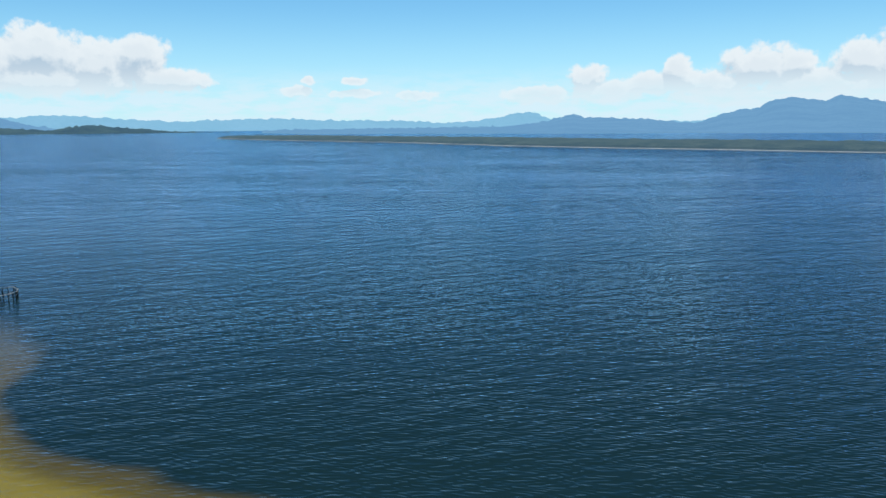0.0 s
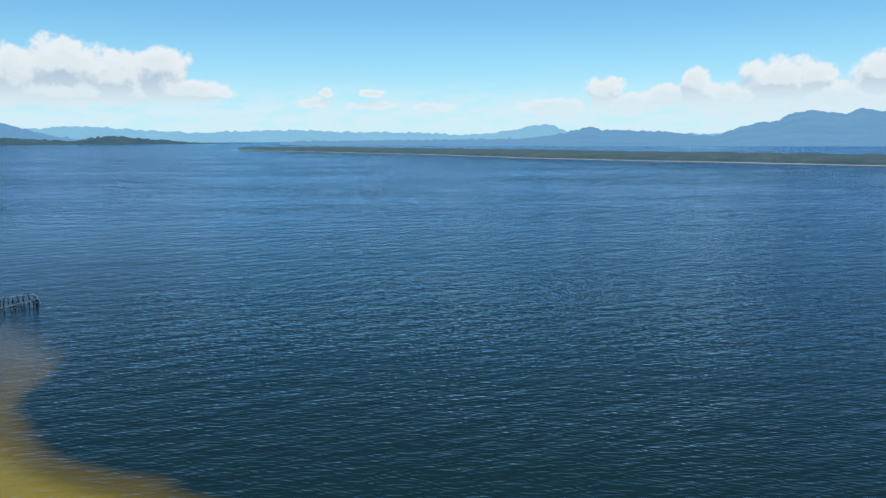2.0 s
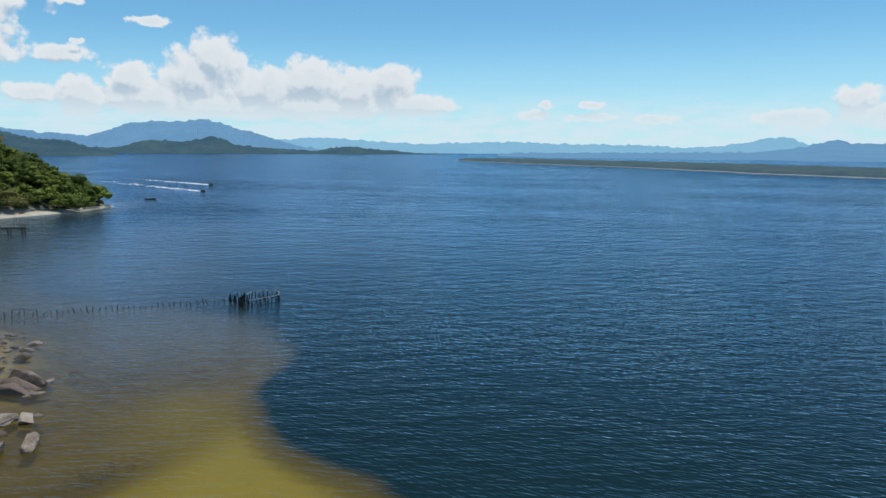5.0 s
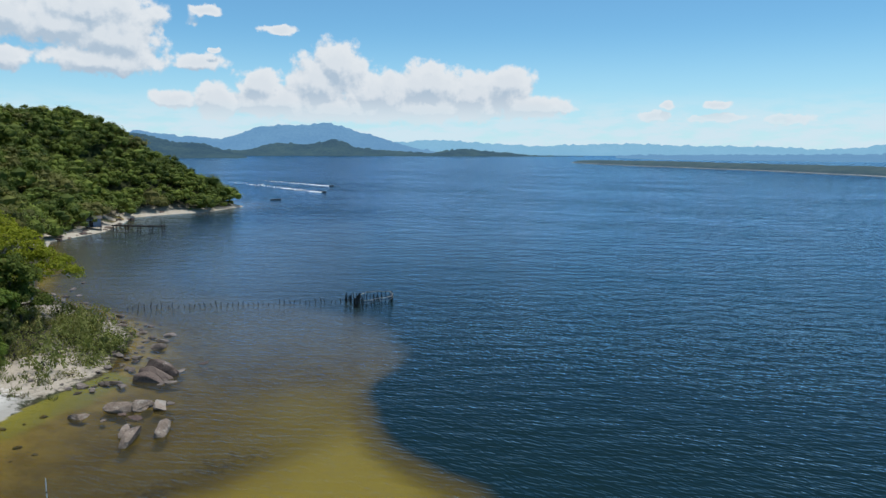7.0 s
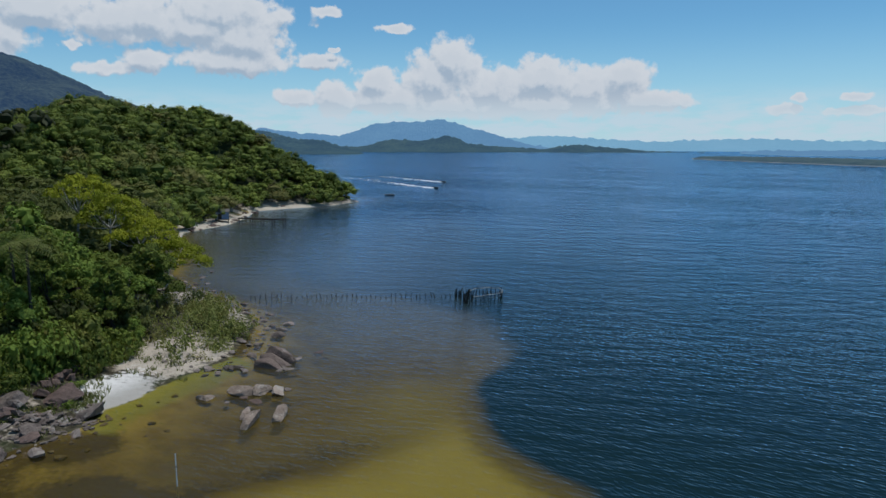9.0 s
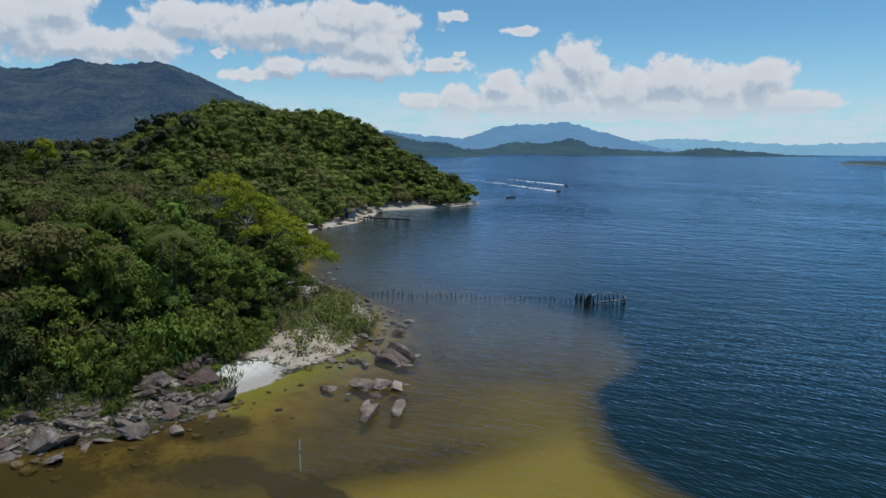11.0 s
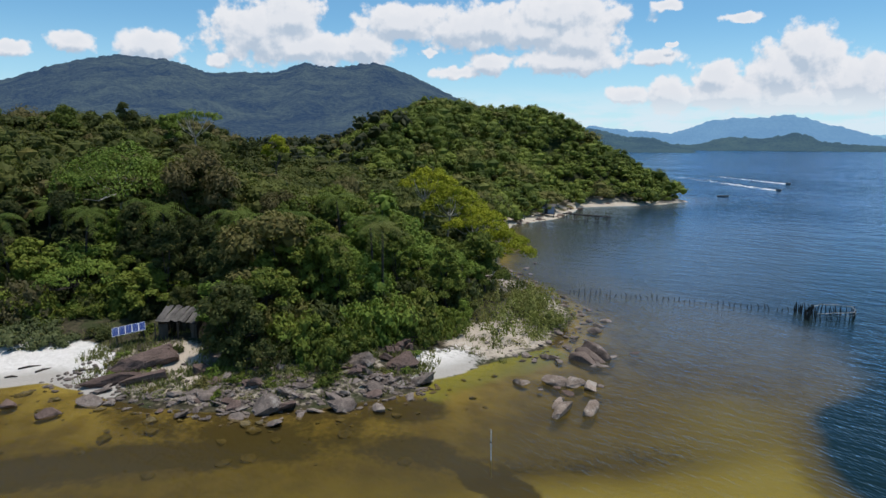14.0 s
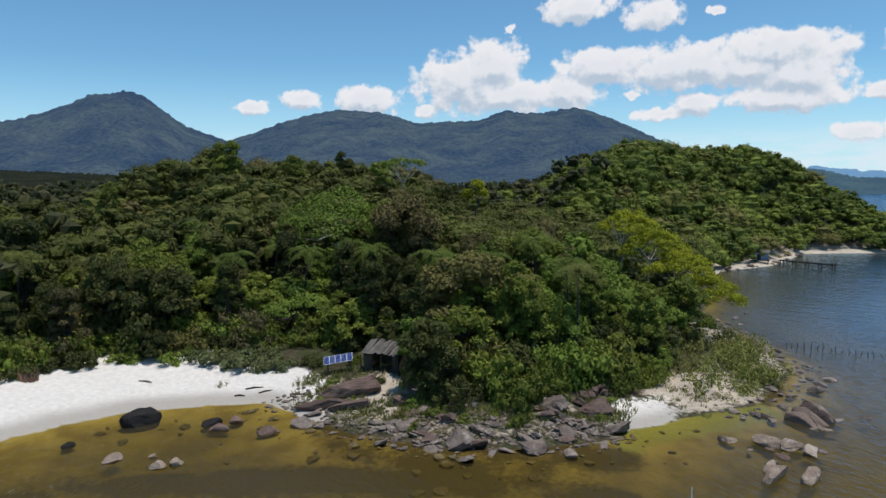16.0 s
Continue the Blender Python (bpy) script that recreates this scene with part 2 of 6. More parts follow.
def water_material():
    """Tannin-brown bay water: clear over the shallows, dark and blue over the deep, rippled by a light wind."""
    m, nt, b = material("water")
    nt.nodes.remove(b)
    depth = attribute(nt, "depth")
    # wave trains: length in metres, way of the crests in degrees from +x, slope
    where = place(nt)
    far_off = nt.nodes.new("ShaderNodeVectorMath")
    far_off.operation = 'LENGTH'
    link(nt, where, far_off.inputs[0])
    reach = far_off.outputs["Value"]

    def train(waves, wander, size, seed):
        """Height of a family of waves whose crests wander and break off."""
        drift = noise_node(nt, place(nt, (0.5, 1.0, 1), seed), 1.0 / size, 2, 0.5)
        swing = math_node(nt, 'MULTIPLY', math_node(nt, 'SUBTRACT', drift.outputs[0], 0.5), wander)
        total = None
        for q, (length, turn, slope) in enumerate(waves):
            k = 2 * math.pi / length
            d = nt.nodes.new("ShaderNodeVectorMath")
            d.operation = 'DOT_PRODUCT'
            link(nt, where, d.inputs[0])
            d.inputs[1].default_value = (-math.sin(radians(turn)) * k, math.cos(radians(turn)) * k, 0)
            phase = math_node(nt, 'ADD', d.outputs["Value"], math_node(nt, 'MULTIPLY_ADD', swing, 1.0 if q % 2 else -1.3, 1.7 * q))
            wave = math_node(nt, 'SINE', phase)
            total = math_node(nt, 'MULTIPLY', wave, slope / k) if total is None else math_node(nt, 'MULTIPLY_ADD', wave, slope / k, total)
        return total

    fine = train([(0.29, -12, 0.110), (0.37, 8, 0.105), (0.45, -28, 0.110), (0.62, 24, 0.090)], 16, 1.3, 11)
    mid = train([(0.85, -6, 0.055), (1.25, 22, 0.046), (1.7, 40, 0.040), (2.2, -20, 0.032)], 15, 2.6, 23)
    swell = train([(3.1, 26, 0.030), (4.0, 46, 0.024), (5.2, 8, 0.020)], 13, 7.0, 31)
    roll = train([(7.5, 24, 0.030), (9.5, -6, 0.028), (13.0, 44, 0.026), (21.0, 14, 0.022)], 14, 20.0, 7)
    chop = noise_node(nt, place(nt, (0.5, 1.0, 1), 14), 2.6, 3, 0.6)
    gust = noise_node(nt, place(nt, (0.35, 1.0, 1), 6), 0.022, 4, 0.6)
    power = map_range(nt, gust.outputs[0], 0.36, 0.64, 0.62, 1.05, True)
    h = math_node(nt, 'MULTIPLY', math_node(nt, 'MULTIPLY_ADD', chop.outputs[0], 0.045, fine), map_range(nt, reach, 70, 220, 1.0, 0.25, True))
    h = math_node(nt, 'MULTIPLY_ADD', mid, map_range(nt, reach, 60, 200, 1.0, 1.9, True), h)
    deep_sea = math_node(nt, 'MULTIPLY_ADD', swell, map_range(nt, reach, 60, 220, 1.0, 2.0, True), math_node(nt, 'MULTIPLY', roll, map_range(nt, reach, 60, 320, 0.10, 1.6, True)))
    h = math_node(nt, 'MULTIPLY_ADD', deep_sea, map_range(nt, depth, 0.6, 3.6, 0.20, 1.0, True), h)
    h = math_node(nt, 'MULTIPLY', h, power)
    h = math_node(nt, 'MULTIPLY', h, map_range(nt, depth, 0.1, 1.4, 0.60, 1.0, True))
    # the lee of the headland lies calm
    lee = nt.nodes.new("ShaderNodeVectorMath")
    lee.operation = 'DISTANCE'
    link(nt, where, lee.inputs[0])
    lee.inputs[1].default_value = (-100, 105, 0)
    h = math_node(nt, 'MULTIPLY', h, map_range(nt, lee.outputs["Value"], 25, 90, 0.45, 1.0, True))
    bp = bump(nt, h, 1.0, 1.0)
    clear = math_node(nt, 'POWER', 2.71828, math_node(nt, 'MULTIPLY', depth, -0.72))
    tint = nt.nodes.new("ShaderNodeBsdfTransparent")
    col = mix_colour(nt, map_range(nt, depth, 0.0, 0.9, 0, 1), (0.95, 0.91, 0.74), (0.72, 0.65, 0.27))
    link(nt, col, tint.inputs[0])
    deep = nt.nodes.new("ShaderNodeBsdfDiffuse")
    # grey sky reflection painted into the body of the far shallows and cove
    link(nt, mix_colour(nt, map_range(nt, depth, 1.3, 4.0, 0, 1, True), mix_colour(nt, attribute(nt, "sky_grey"), (0.088, 0.068, 0.024), (0.108, 0.112, 0.098)), mix_colour(nt, attribute(nt, "cove"), (0.007, 0.020, 0.022), (0.060, 0.073, 0.077))), deep.inputs[0])
    body = nt.nodes.new("ShaderNodeMixShader")
    link(nt, clear, body.inputs[0])
    link(nt, deep.outputs[0], body.inputs[1])
    link(nt, tint.outputs[0], body.inputs[2])
    gloss = nt.nodes.new("ShaderNodeBsdfGlossy")
    gloss.inputs["Roughness"].default_value = 0.10
    # blue tint put into the reflections, in place of bluer sky higher up
    gloss.inputs["Color"].default_value = (0.47, 0.71, 1.0, 1)
    link(nt, bp, gloss.inputs["Normal"])
    fres = nt.nodes.new("ShaderNodeFresnel")
    fres.inputs["IOR"].default_value = 1.33
    link(nt, bp, fres.inputs["Normal"])
    out = nt.nodes.new("ShaderNodeMixShader")
    link(nt, math_node(nt, 'MULTIPLY', math_node(nt, 'POWER', fres.outputs[0], 1.50), 1.25, None, True), out.inputs[0])
    link(nt, body.outputs[0], out.inputs[1])
    link(nt, gloss.outputs[0], out.inputs[2])
    link(nt, out.outputs[0], nt.nodes["Material Output"].inputs[0])
    return m


def ground_material():
    """White beach sand, brown soil turning dark green inland, ochre sand with weed under the water."""
    m, nt, b = material("ground")
    p = place(nt)
    n1, n2, n3 = noise_node(nt, p, 0.35, 5, 0.6), noise_node(nt, p, 2.2, 5, 0.6), noise_node(nt, p, 30, 3, 0.6)
    soil = mix_colour(nt, map_range(nt, n2.outputs[0], 0.35, 0.65, 0, 1), (0.022, 0.020, 0.012), (0.085, 0.070, 0.042))
    soil = mix_colour(nt, math_node(nt, 'MAXIMUM', map_range(nt, n1.outputs[0], 0.45, 0.62, 0, 0.7, True), attribute(nt, "inland_green")), soil, (0.030, 0.044, 0.012))
    sand = mix_colour(nt, map_range(nt, n2.outputs[0], 0.3, 0.7, 0, 1), (0.54, 0.51, 0.46), (0.66, 0.63, 0.585))
    wet = attribute(nt, "wet")
    sand = mix_colour(nt, math_node(nt, 'MULTIPLY', wet, 0.85), sand, (0.31, 0.285, 0.245))
    ragged = math_node(nt, 'ADD', attribute(nt, "sand"), math_node(nt, 'MULTIPLY', math_node(nt, 'SUBTRACT', n2.outputs[0], 0.5), 1.1))
    scree = math_node(nt, 'ADD', attribute(nt, "scree"), math_node(nt, 'MULTIPLY', math_node(nt, 'SUBTRACT', n2.outputs[0], 0.5), 1.3))
    soil = mix_colour(nt, map_range(nt, scree, 0.3, 0.75, 0, 1, True), soil, mix_colour(nt, n3.outputs[0], (0.26, 0.21, 0.15), (0.56, 0.49, 0.40)))
    top = mix_colour(nt, map_range(nt, ragged, 0.35, 0.65, 0, 1, True), soil, sand)
    bed = mix_colour(nt, map_range(nt, n1.outputs[0], 0.35, 0.65, 0, 1, True), (0.185, 0.138, 0.042), (0.305, 0.240, 0.075))
    bed = mix_colour(nt, attribute(nt, "bar"), bed, (0.56, 0.51, 0.22))
    weed = math_node(nt, 'ADD', attribute(nt, "weed"), math_node(nt, 'MULTIPLY', math_node(nt, 'SUBTRACT', n1.outputs[0], 0.5), 1.1))
    weed = math_node(nt, 'MULTIPLY_ADD', math_node(nt, 'SUBTRACT', n2.outputs[0], 0.5), 0.6, weed)
    bed = mix_colour(nt, map_range(nt, weed, 0.3, 0.7, 0, 0.92, True), bed, (0.048, 0.036, 0.017))
    alga = math_node(nt, 'ADD', attribute(nt, "algae"), math_node(nt, 'MULTIPLY', math_node(nt, 'SUBTRACT', n2.outputs[0], 0.5), 0.8))
    bed = mix_colour(nt, map_range(nt, alga, 0.4, 0.8, 0, 0.8, True), bed, (0.215, 0.225, 0.055))
    top = mix_colour(nt, map_range(nt, alga, 0.65, 1.0, 0, 0.5, True), top, (0.22, 0.21, 0.06))
    col = mix_colour(nt, map_range(nt, attribute(nt, "under"), 0.35, 0.65, 0, 1, True), top, bed)
    link(nt, col, b.inputs["Base Color"])
    b.inputs["Roughness"].default_value = 0.95
    b.inputs["Specular IOR Level"].default_value = 0.15
    h = math_node(nt, 'ADD', n2.outputs[0], math_node(nt, 'MULTIPLY', n3.outputs[0], 0.15))
    link(nt, bump(nt, h, 0.5, 0.15), b.inputs["Normal"])
    return m


def distance_material(name, dark, light, haze_glow, haze_strength, size, top_z=0.0):
    """Forested slopes so far off that the haze before them is painted on as emission."""
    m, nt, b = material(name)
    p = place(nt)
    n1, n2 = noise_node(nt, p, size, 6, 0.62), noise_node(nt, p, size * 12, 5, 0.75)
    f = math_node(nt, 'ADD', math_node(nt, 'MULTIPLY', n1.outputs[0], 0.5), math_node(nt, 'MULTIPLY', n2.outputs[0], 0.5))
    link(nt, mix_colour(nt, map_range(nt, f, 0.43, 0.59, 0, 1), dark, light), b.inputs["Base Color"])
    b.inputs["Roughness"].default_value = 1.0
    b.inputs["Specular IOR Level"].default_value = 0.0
    # haze of the air, put on the slope itself as glow
    b.inputs["Emission Color"].default_value = (*haze_glow, 1)
    b.inputs["Emission Strength"].default_value = haze_strength
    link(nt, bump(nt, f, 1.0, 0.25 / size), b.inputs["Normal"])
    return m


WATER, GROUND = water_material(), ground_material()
ROCK = worn("rock", (0.055, 0.042, 0.036), (0.27, 0.22, 0.185), 0.9, 1.1, 7.0, 0.10, False, (0.30, 0.27, 0.23))
ROCK_PINK = worn("pale_rock", (0.12, 0.088, 0.066), (0.36, 0.285, 0.225), 0.9, 1.4, 7.0, 0.10, False, (0.40, 0.35, 0.29))
ROCK_DARK = worn("dark_rock", (0.006, 0.0055, 0.005), (0.018, 0.016, 0.015), 0.7, 1.3, 7.0, 0.10)
ROCK_BROWN = worn("brown_rock", (0.05, 0.035, 0.029), (0.175, 0.12, 0.098), 0.85, 1.0, 7.0, 0.10)
ROCK_SPLIT = worn("split_rock", (0.060, 0.043, 0.034), (0.22, 0.165, 0.135), 0.9, 1.2, 7.0, 0.10, False, (0.30, 0.25, 0.21))
ROCK_SUNK = worn("sunken_rock", (0.05, 0.04, 0.02), (0.22, 0.17, 0.08), 0.9, 1.6, 9.0, 0.04)
BARK = worn("bark", (0.025, 0.021, 0.018), (0.10, 0.085, 0.07), 0.9, 1.5, 14.0, 0.03)
BARK_PALE = worn("pale_bark", (0.24, 0.22, 0.19), (0.50, 0.47, 0.43), 0.85, 1.5, 14.0, 0.02)
STAKE = worn("stake_wood", (0.010, 0.009, 0.008), (0.045, 0.04, 0.035), 0.9, 2.0, 20.0, 0.01)
RAIL = worn("rail_wood", (0.20, 0.19, 0.18), (0.42, 0.41, 0.40), 0.85, 2.0, 20.0, 0.01)
PLANK = worn("weathered_plank", (0.035, 0.032, 0.028), (0.16, 0.145, 0.13), 0.9, 1.2, 14.0, 0.01)
PLANK_DARK = worn("dark_plank", (0.03, 0.025, 0.02), (0.10, 0.085, 0.07), 0.9, 1.2, 14.0, 0.01)
WHITE = worn("white_paint", (0.55, 0.55, 0.53), (0.80, 0.80, 0.78), 0.5, 2.0, 12.0, 0.004)
BLUE_GREY = worn("blue_grey_paint", (0.16, 0.20, 0.27), (0.26, 0.31, 0.40), 0.6, 1.5, 12.0, 0.004)
HULL = worn("boat_hull", (0.10, 0.10, 0.11), (0.22, 0.22, 0.23), 0.4, 1.5, 12.0, 0.004)
METAL = worn("grey_metal", (0.42, 0.43, 0.44), (0.62, 0.63, 0.64), 0.4, 3.0, 20.0, 0.002)
FOAM = worn("foam", (0.62, 0.66, 0.70), (0.85, 0.87, 0.88), 0.9, 0.5, 3.0, 0.05)
LEAF = foliage("leaves", (0.034, 0.054, 0.011), (0.195, 0.232, 0.036), (0.135, 0.105, 0.042))
LEAF_DARK = foliage("dark_leaves", (0.018, 0.026, 0.009), (0.100, 0.112, 0.032), (0.085, 0.070, 0.036))
LEAF_LIGHT = foliage("light_green_leaves", (0.085, 0.14, 0.02), (0.20, 0.26, 0.045), (0.12, 0.16, 0.02))
LEAF_YELLOW = foliage("yellow_green_leaves", (0.17, 0.20, 0.014), (0.41, 0.41, 0.03), (0.33, 0.32, 0.03), leak=0.4)
LEAF_OLIVE = foliage("olive_leaves", (0.13, 0.145, 0.036), (0.27, 0.28, 0.085), (0.24, 0.20, 0.075), leak=0.35)
LEAF_BROWN = foliage("half_dry_leaves", (0.045, 0.040, 0.016), (0.135, 0.115, 0.045), (0.12, 0.09, 0.04))
LEAF_GREY = foliage("grey_green_leaves", (0.060, 0.078, 0.030), (0.15, 0.165, 0.070), (0.11, 0.12, 0.05))
LEAF_HILL = foliage("hill_leaves", (0.017, 0.026, 0.008), (0.125, 0.136, 0.030), (0.12, 0.095, 0.040), per_tree="tint")
LEAF_FAR = foliage("far_leaves", (0.026, 0.046, 0.011), (0.210, 0.250, 0.042), (0.15, 0.13, 0.045), per_tree="tint")
LEAF_LOW = foliage("lowland_leaves", (0.020, 0.026, 0.012), (0.065, 0.070, 0.028), (0.07, 0.06, 0.03), per_tree="tint")
PALM = foliage("palm_leaves", (0.045, 0.075, 0.012), (0.12, 0.155, 0.03), (0.13, 0.12, 0.04))
DRY = foliage("dry_twigs", (0.30, 0.17, 0.12), (0.42, 0.27, 0.20), (0.36, 0.22, 0.16), leak=0.1)
GRASS = foliage("grass_blades", (0.07, 0.085, 0.022), (0.20, 0.20, 0.07), (0.22, 0.19, 0.08))


# ---- building helpers ----
def mesh_of(name, verts, faces, mat=None, smooth=False):
    """A mesh from vertex and face arrays."""
    me = bpy.data.meshes.new(name)
    v = np.asarray(verts, dtype=np.float32)
    sets = [np.asarray(q, dtype=np.int32) for q in (faces if isinstance(faces, tuple) else (faces,))]
    count = sum(len(q) for q in sets)
    corners = np.concatenate([q.ravel() for q in sets])
    starts = np.concatenate([[0], np.cumsum(np.concatenate([np.full(len(q), q.shape[1]) for q in sets]))])[:-1]
    me.vertices.add(len(v))
    me.vertices.foreach_set("co", v.ravel())
    me.loops.add(len(corners))
    me.loops.foreach_set("vertex_index", corners)
    me.polygons.add(count)
    me.polygons.foreach_set("loop_start", starts.astype(np.int32))
    me.polygons.foreach_set("use_smooth", np.full(count, smooth))
    me.update(calc_edges=True)
    if mat:
        me.materials.append(mat)
    return me


def float_layer(me, name, values):
    me.attributes.new(name, 'FLOAT', 'POINT').data.foreach_set("value", np.asarray(values, dtype=np.float32).ravel())


def part(name, bm, mat, parent, label=""):
    me = bpy.data.meshes.new(name)
    bm.to_mesh(me)
    bm.free()
    me.materials.append(mat)
    return part_mesh(name, me, parent, label)


def part_mesh(name, me, parent, label=""):
    ob = new(name, me)
    ob.parent = parent
    if label:
        tagged(ob, label)
    return ob


def thing(name, m, label, category, group=""):
    ob = new(name)
    ob.matrix_world = m
    return tagged(ob, label, category, group)


def box(bm, size, centre=(0, 0, 0), turn=(0, 0, 0), bevel=0.0):
    r = bmesh.ops.create_cube(bm, size=1.0, matrix=pose(*centre, *turn) @ Matrix.Diagonal((*size, 1)))
    if bevel:
        edges = {e for v in r["verts"] for e in v.link_edges}
        bmesh.ops.bevel(bm, geom=list(edges), offset=bevel, segments=1, affect='EDGES')


def tube(points, radii, sides=6):
    """Vertices and quads of a tapered tube through the points."""
    pts = [Vector(p) for p in points]
    verts, faces = [], []
    for i, p in enumerate(pts):
        d = (pts[min(i + 1, len(pts) - 1)] - pts[max(i - 1, 0)]).normalized()
        side = d.orthogonal().normalized()
        other = d.cross(side)
        for k in range(sides):
            a = 2 * math.pi * k / sides
            verts.append(p + (side * math.cos(a) + other * math.sin(a)) * radii[i])
    for i in range(len(pts) - 1):
        for k in range(sides):
            a, b = i * sides + k, i * sides + (k + 1) % sides
            faces.append((a, b, b + sides, a + sides))
    return [tuple(v) for v in verts], faces


def join(pieces):
    """Joins (vertices, faces) pairs."""
    verts, faces, n = [], [], 0
    for v, f in pieces:
        verts.extend(v)
        faces.extend([tuple(i + n for i in q) for q in f])
        n += len(v)
    return verts, faces


def value_noise(x, y, seed=0):
    """Smooth lattice noise in 0..1."""
    xi, yi = np.floor(x).astype(np.int64), np.floor(y).astype(np.int64)
    fx, fy = x - xi, y - yi
    fx, fy = fx * fx * (3 - 2 * fx), fy * fy * (3 - 2 * fy)

    def h(a, b):
        n = (a * 374761393 + b * 668265263 + seed * 974634777) & 0xFFFFFFFF
        n = ((n ^ (n >> 13)) * 1274126177) & 0xFFFFFFFF
        return ((n ^ (n >> 16)) & 0xFFFF) / 65535.0
    return (h(xi, yi) * (1 - fx) + h(xi + 1, yi) * fx) * (1 - fy) + (h(xi, yi + 1) * (1 - fx) + h(xi + 1, yi + 1) * fx) * fy


def fractal(x, y, octaves=4, seed=0):
    total, amp, s = 0.0, 0.5, 1.0
    for k in range(octaves):
        total = total + amp * value_noise(x * s, y * s, seed + k * 17)
        amp, s = amp * 0.5, s * 2.03
    return total / (1 - 0.5 ** octaves)


def smooth(a, b, v):
    t = np.clip((v - a) / (b - a), 0, 1)
    return t * t * (3 - 2 * t)


def signed(px, py, poly):
    """Distance to the closed outline, positive inside."""
    best, inside = np.full(px.shape, 1e18), np.zeros(px.shape, bool)
    n = len(poly)
    for i in range(n):
        (ax, ay), (bx, by) = poly[i], poly[(i + 1) % n]
        dx, dy = bx - ax, by - ay
        t = np.clip(((px - ax) * dx + (py - ay) * dy) / (dx * dx + dy * dy), 0, 1)
        best = np.minimum(best, (px - ax - t * dx) ** 2 + (py - ay - t * dy) ** 2)
        if dy:
            inside ^= ((ay > py) != (by > py)) & (px < dx * (py - ay) / dy + ax)
    return np.where(inside, 1, -1) * np.sqrt(best)


# ---- plan of the shore: land lies inside, deep water inside the second outline ----
COVE = [(-30, -300), (-44, -120), (-53, -60), (-58, -35), (-60.7, -22.7), (-63.3, -19.7), (-65.6, -16.2), (-66.1, -11.9),
        (-66.2, -7.4), (-66.5, -4.1), (-62.4, -1.8), (-57.3, 2.4), (-54.8, 5.5), (-52.3, 9.2), (-51.4, 13.0), (-50.8, 18.3),
        (-51.6, 20.8), (-52.7, 21.7), (-53.6, 25.0), (-54.1, 27.6), (-55.3, 31.9), (-56.6, 35.8), (-60.2, 41.2), (-65.1, 46.2),
        (-69.5, 48.5), (-81, 51.7), (-90.5, 53.0), (-99, 57.8), (-118, 72), (-135, 83), (-143, 89), (-146, 96)]
HEADLAND = [(-150, 106), (-158, 117), (-174, 134), (-173, 147), (-170.6, 158.7), (-177, 181), (-192, 190), (-235, 205),
            (-330, 225), (-520, 330), (-1100, 800), (-4900, 2600), (-4900, -4900), (-30, -4900)]
SHORE = COVE + HEADLAND
DEEP = [(200, 10), (-10, 27), (-19.2, 29.9), (-21, 31.3), (-23.5, 32), (-25.9, 32.9), (-28.3, 34.1), (-30.4, 36), (-32.5, 38.2),
        (-34.6, 40.9), (-37.1, 44), (-38.2, 48), (-41, 53), (-50, 60), (-62, 60.5), (-75, 59), (-95, 66), (-118, 82), (-137, 101), (-150, 128), (-160, 152), (-165, 200),
        (-240, 240), (-600, 600), (-4800, 4800), (4800, 4800), (4800, 0)]
EYE_X, EYE_Y = -5.0, -1.5          # the middle of the little bay


def bearing(x, y):
    return np.degrees(np.arctan2(-(x - EYE_X), y - EYE_Y)), np.hypot(x - EYE_X, y - EYE_Y)


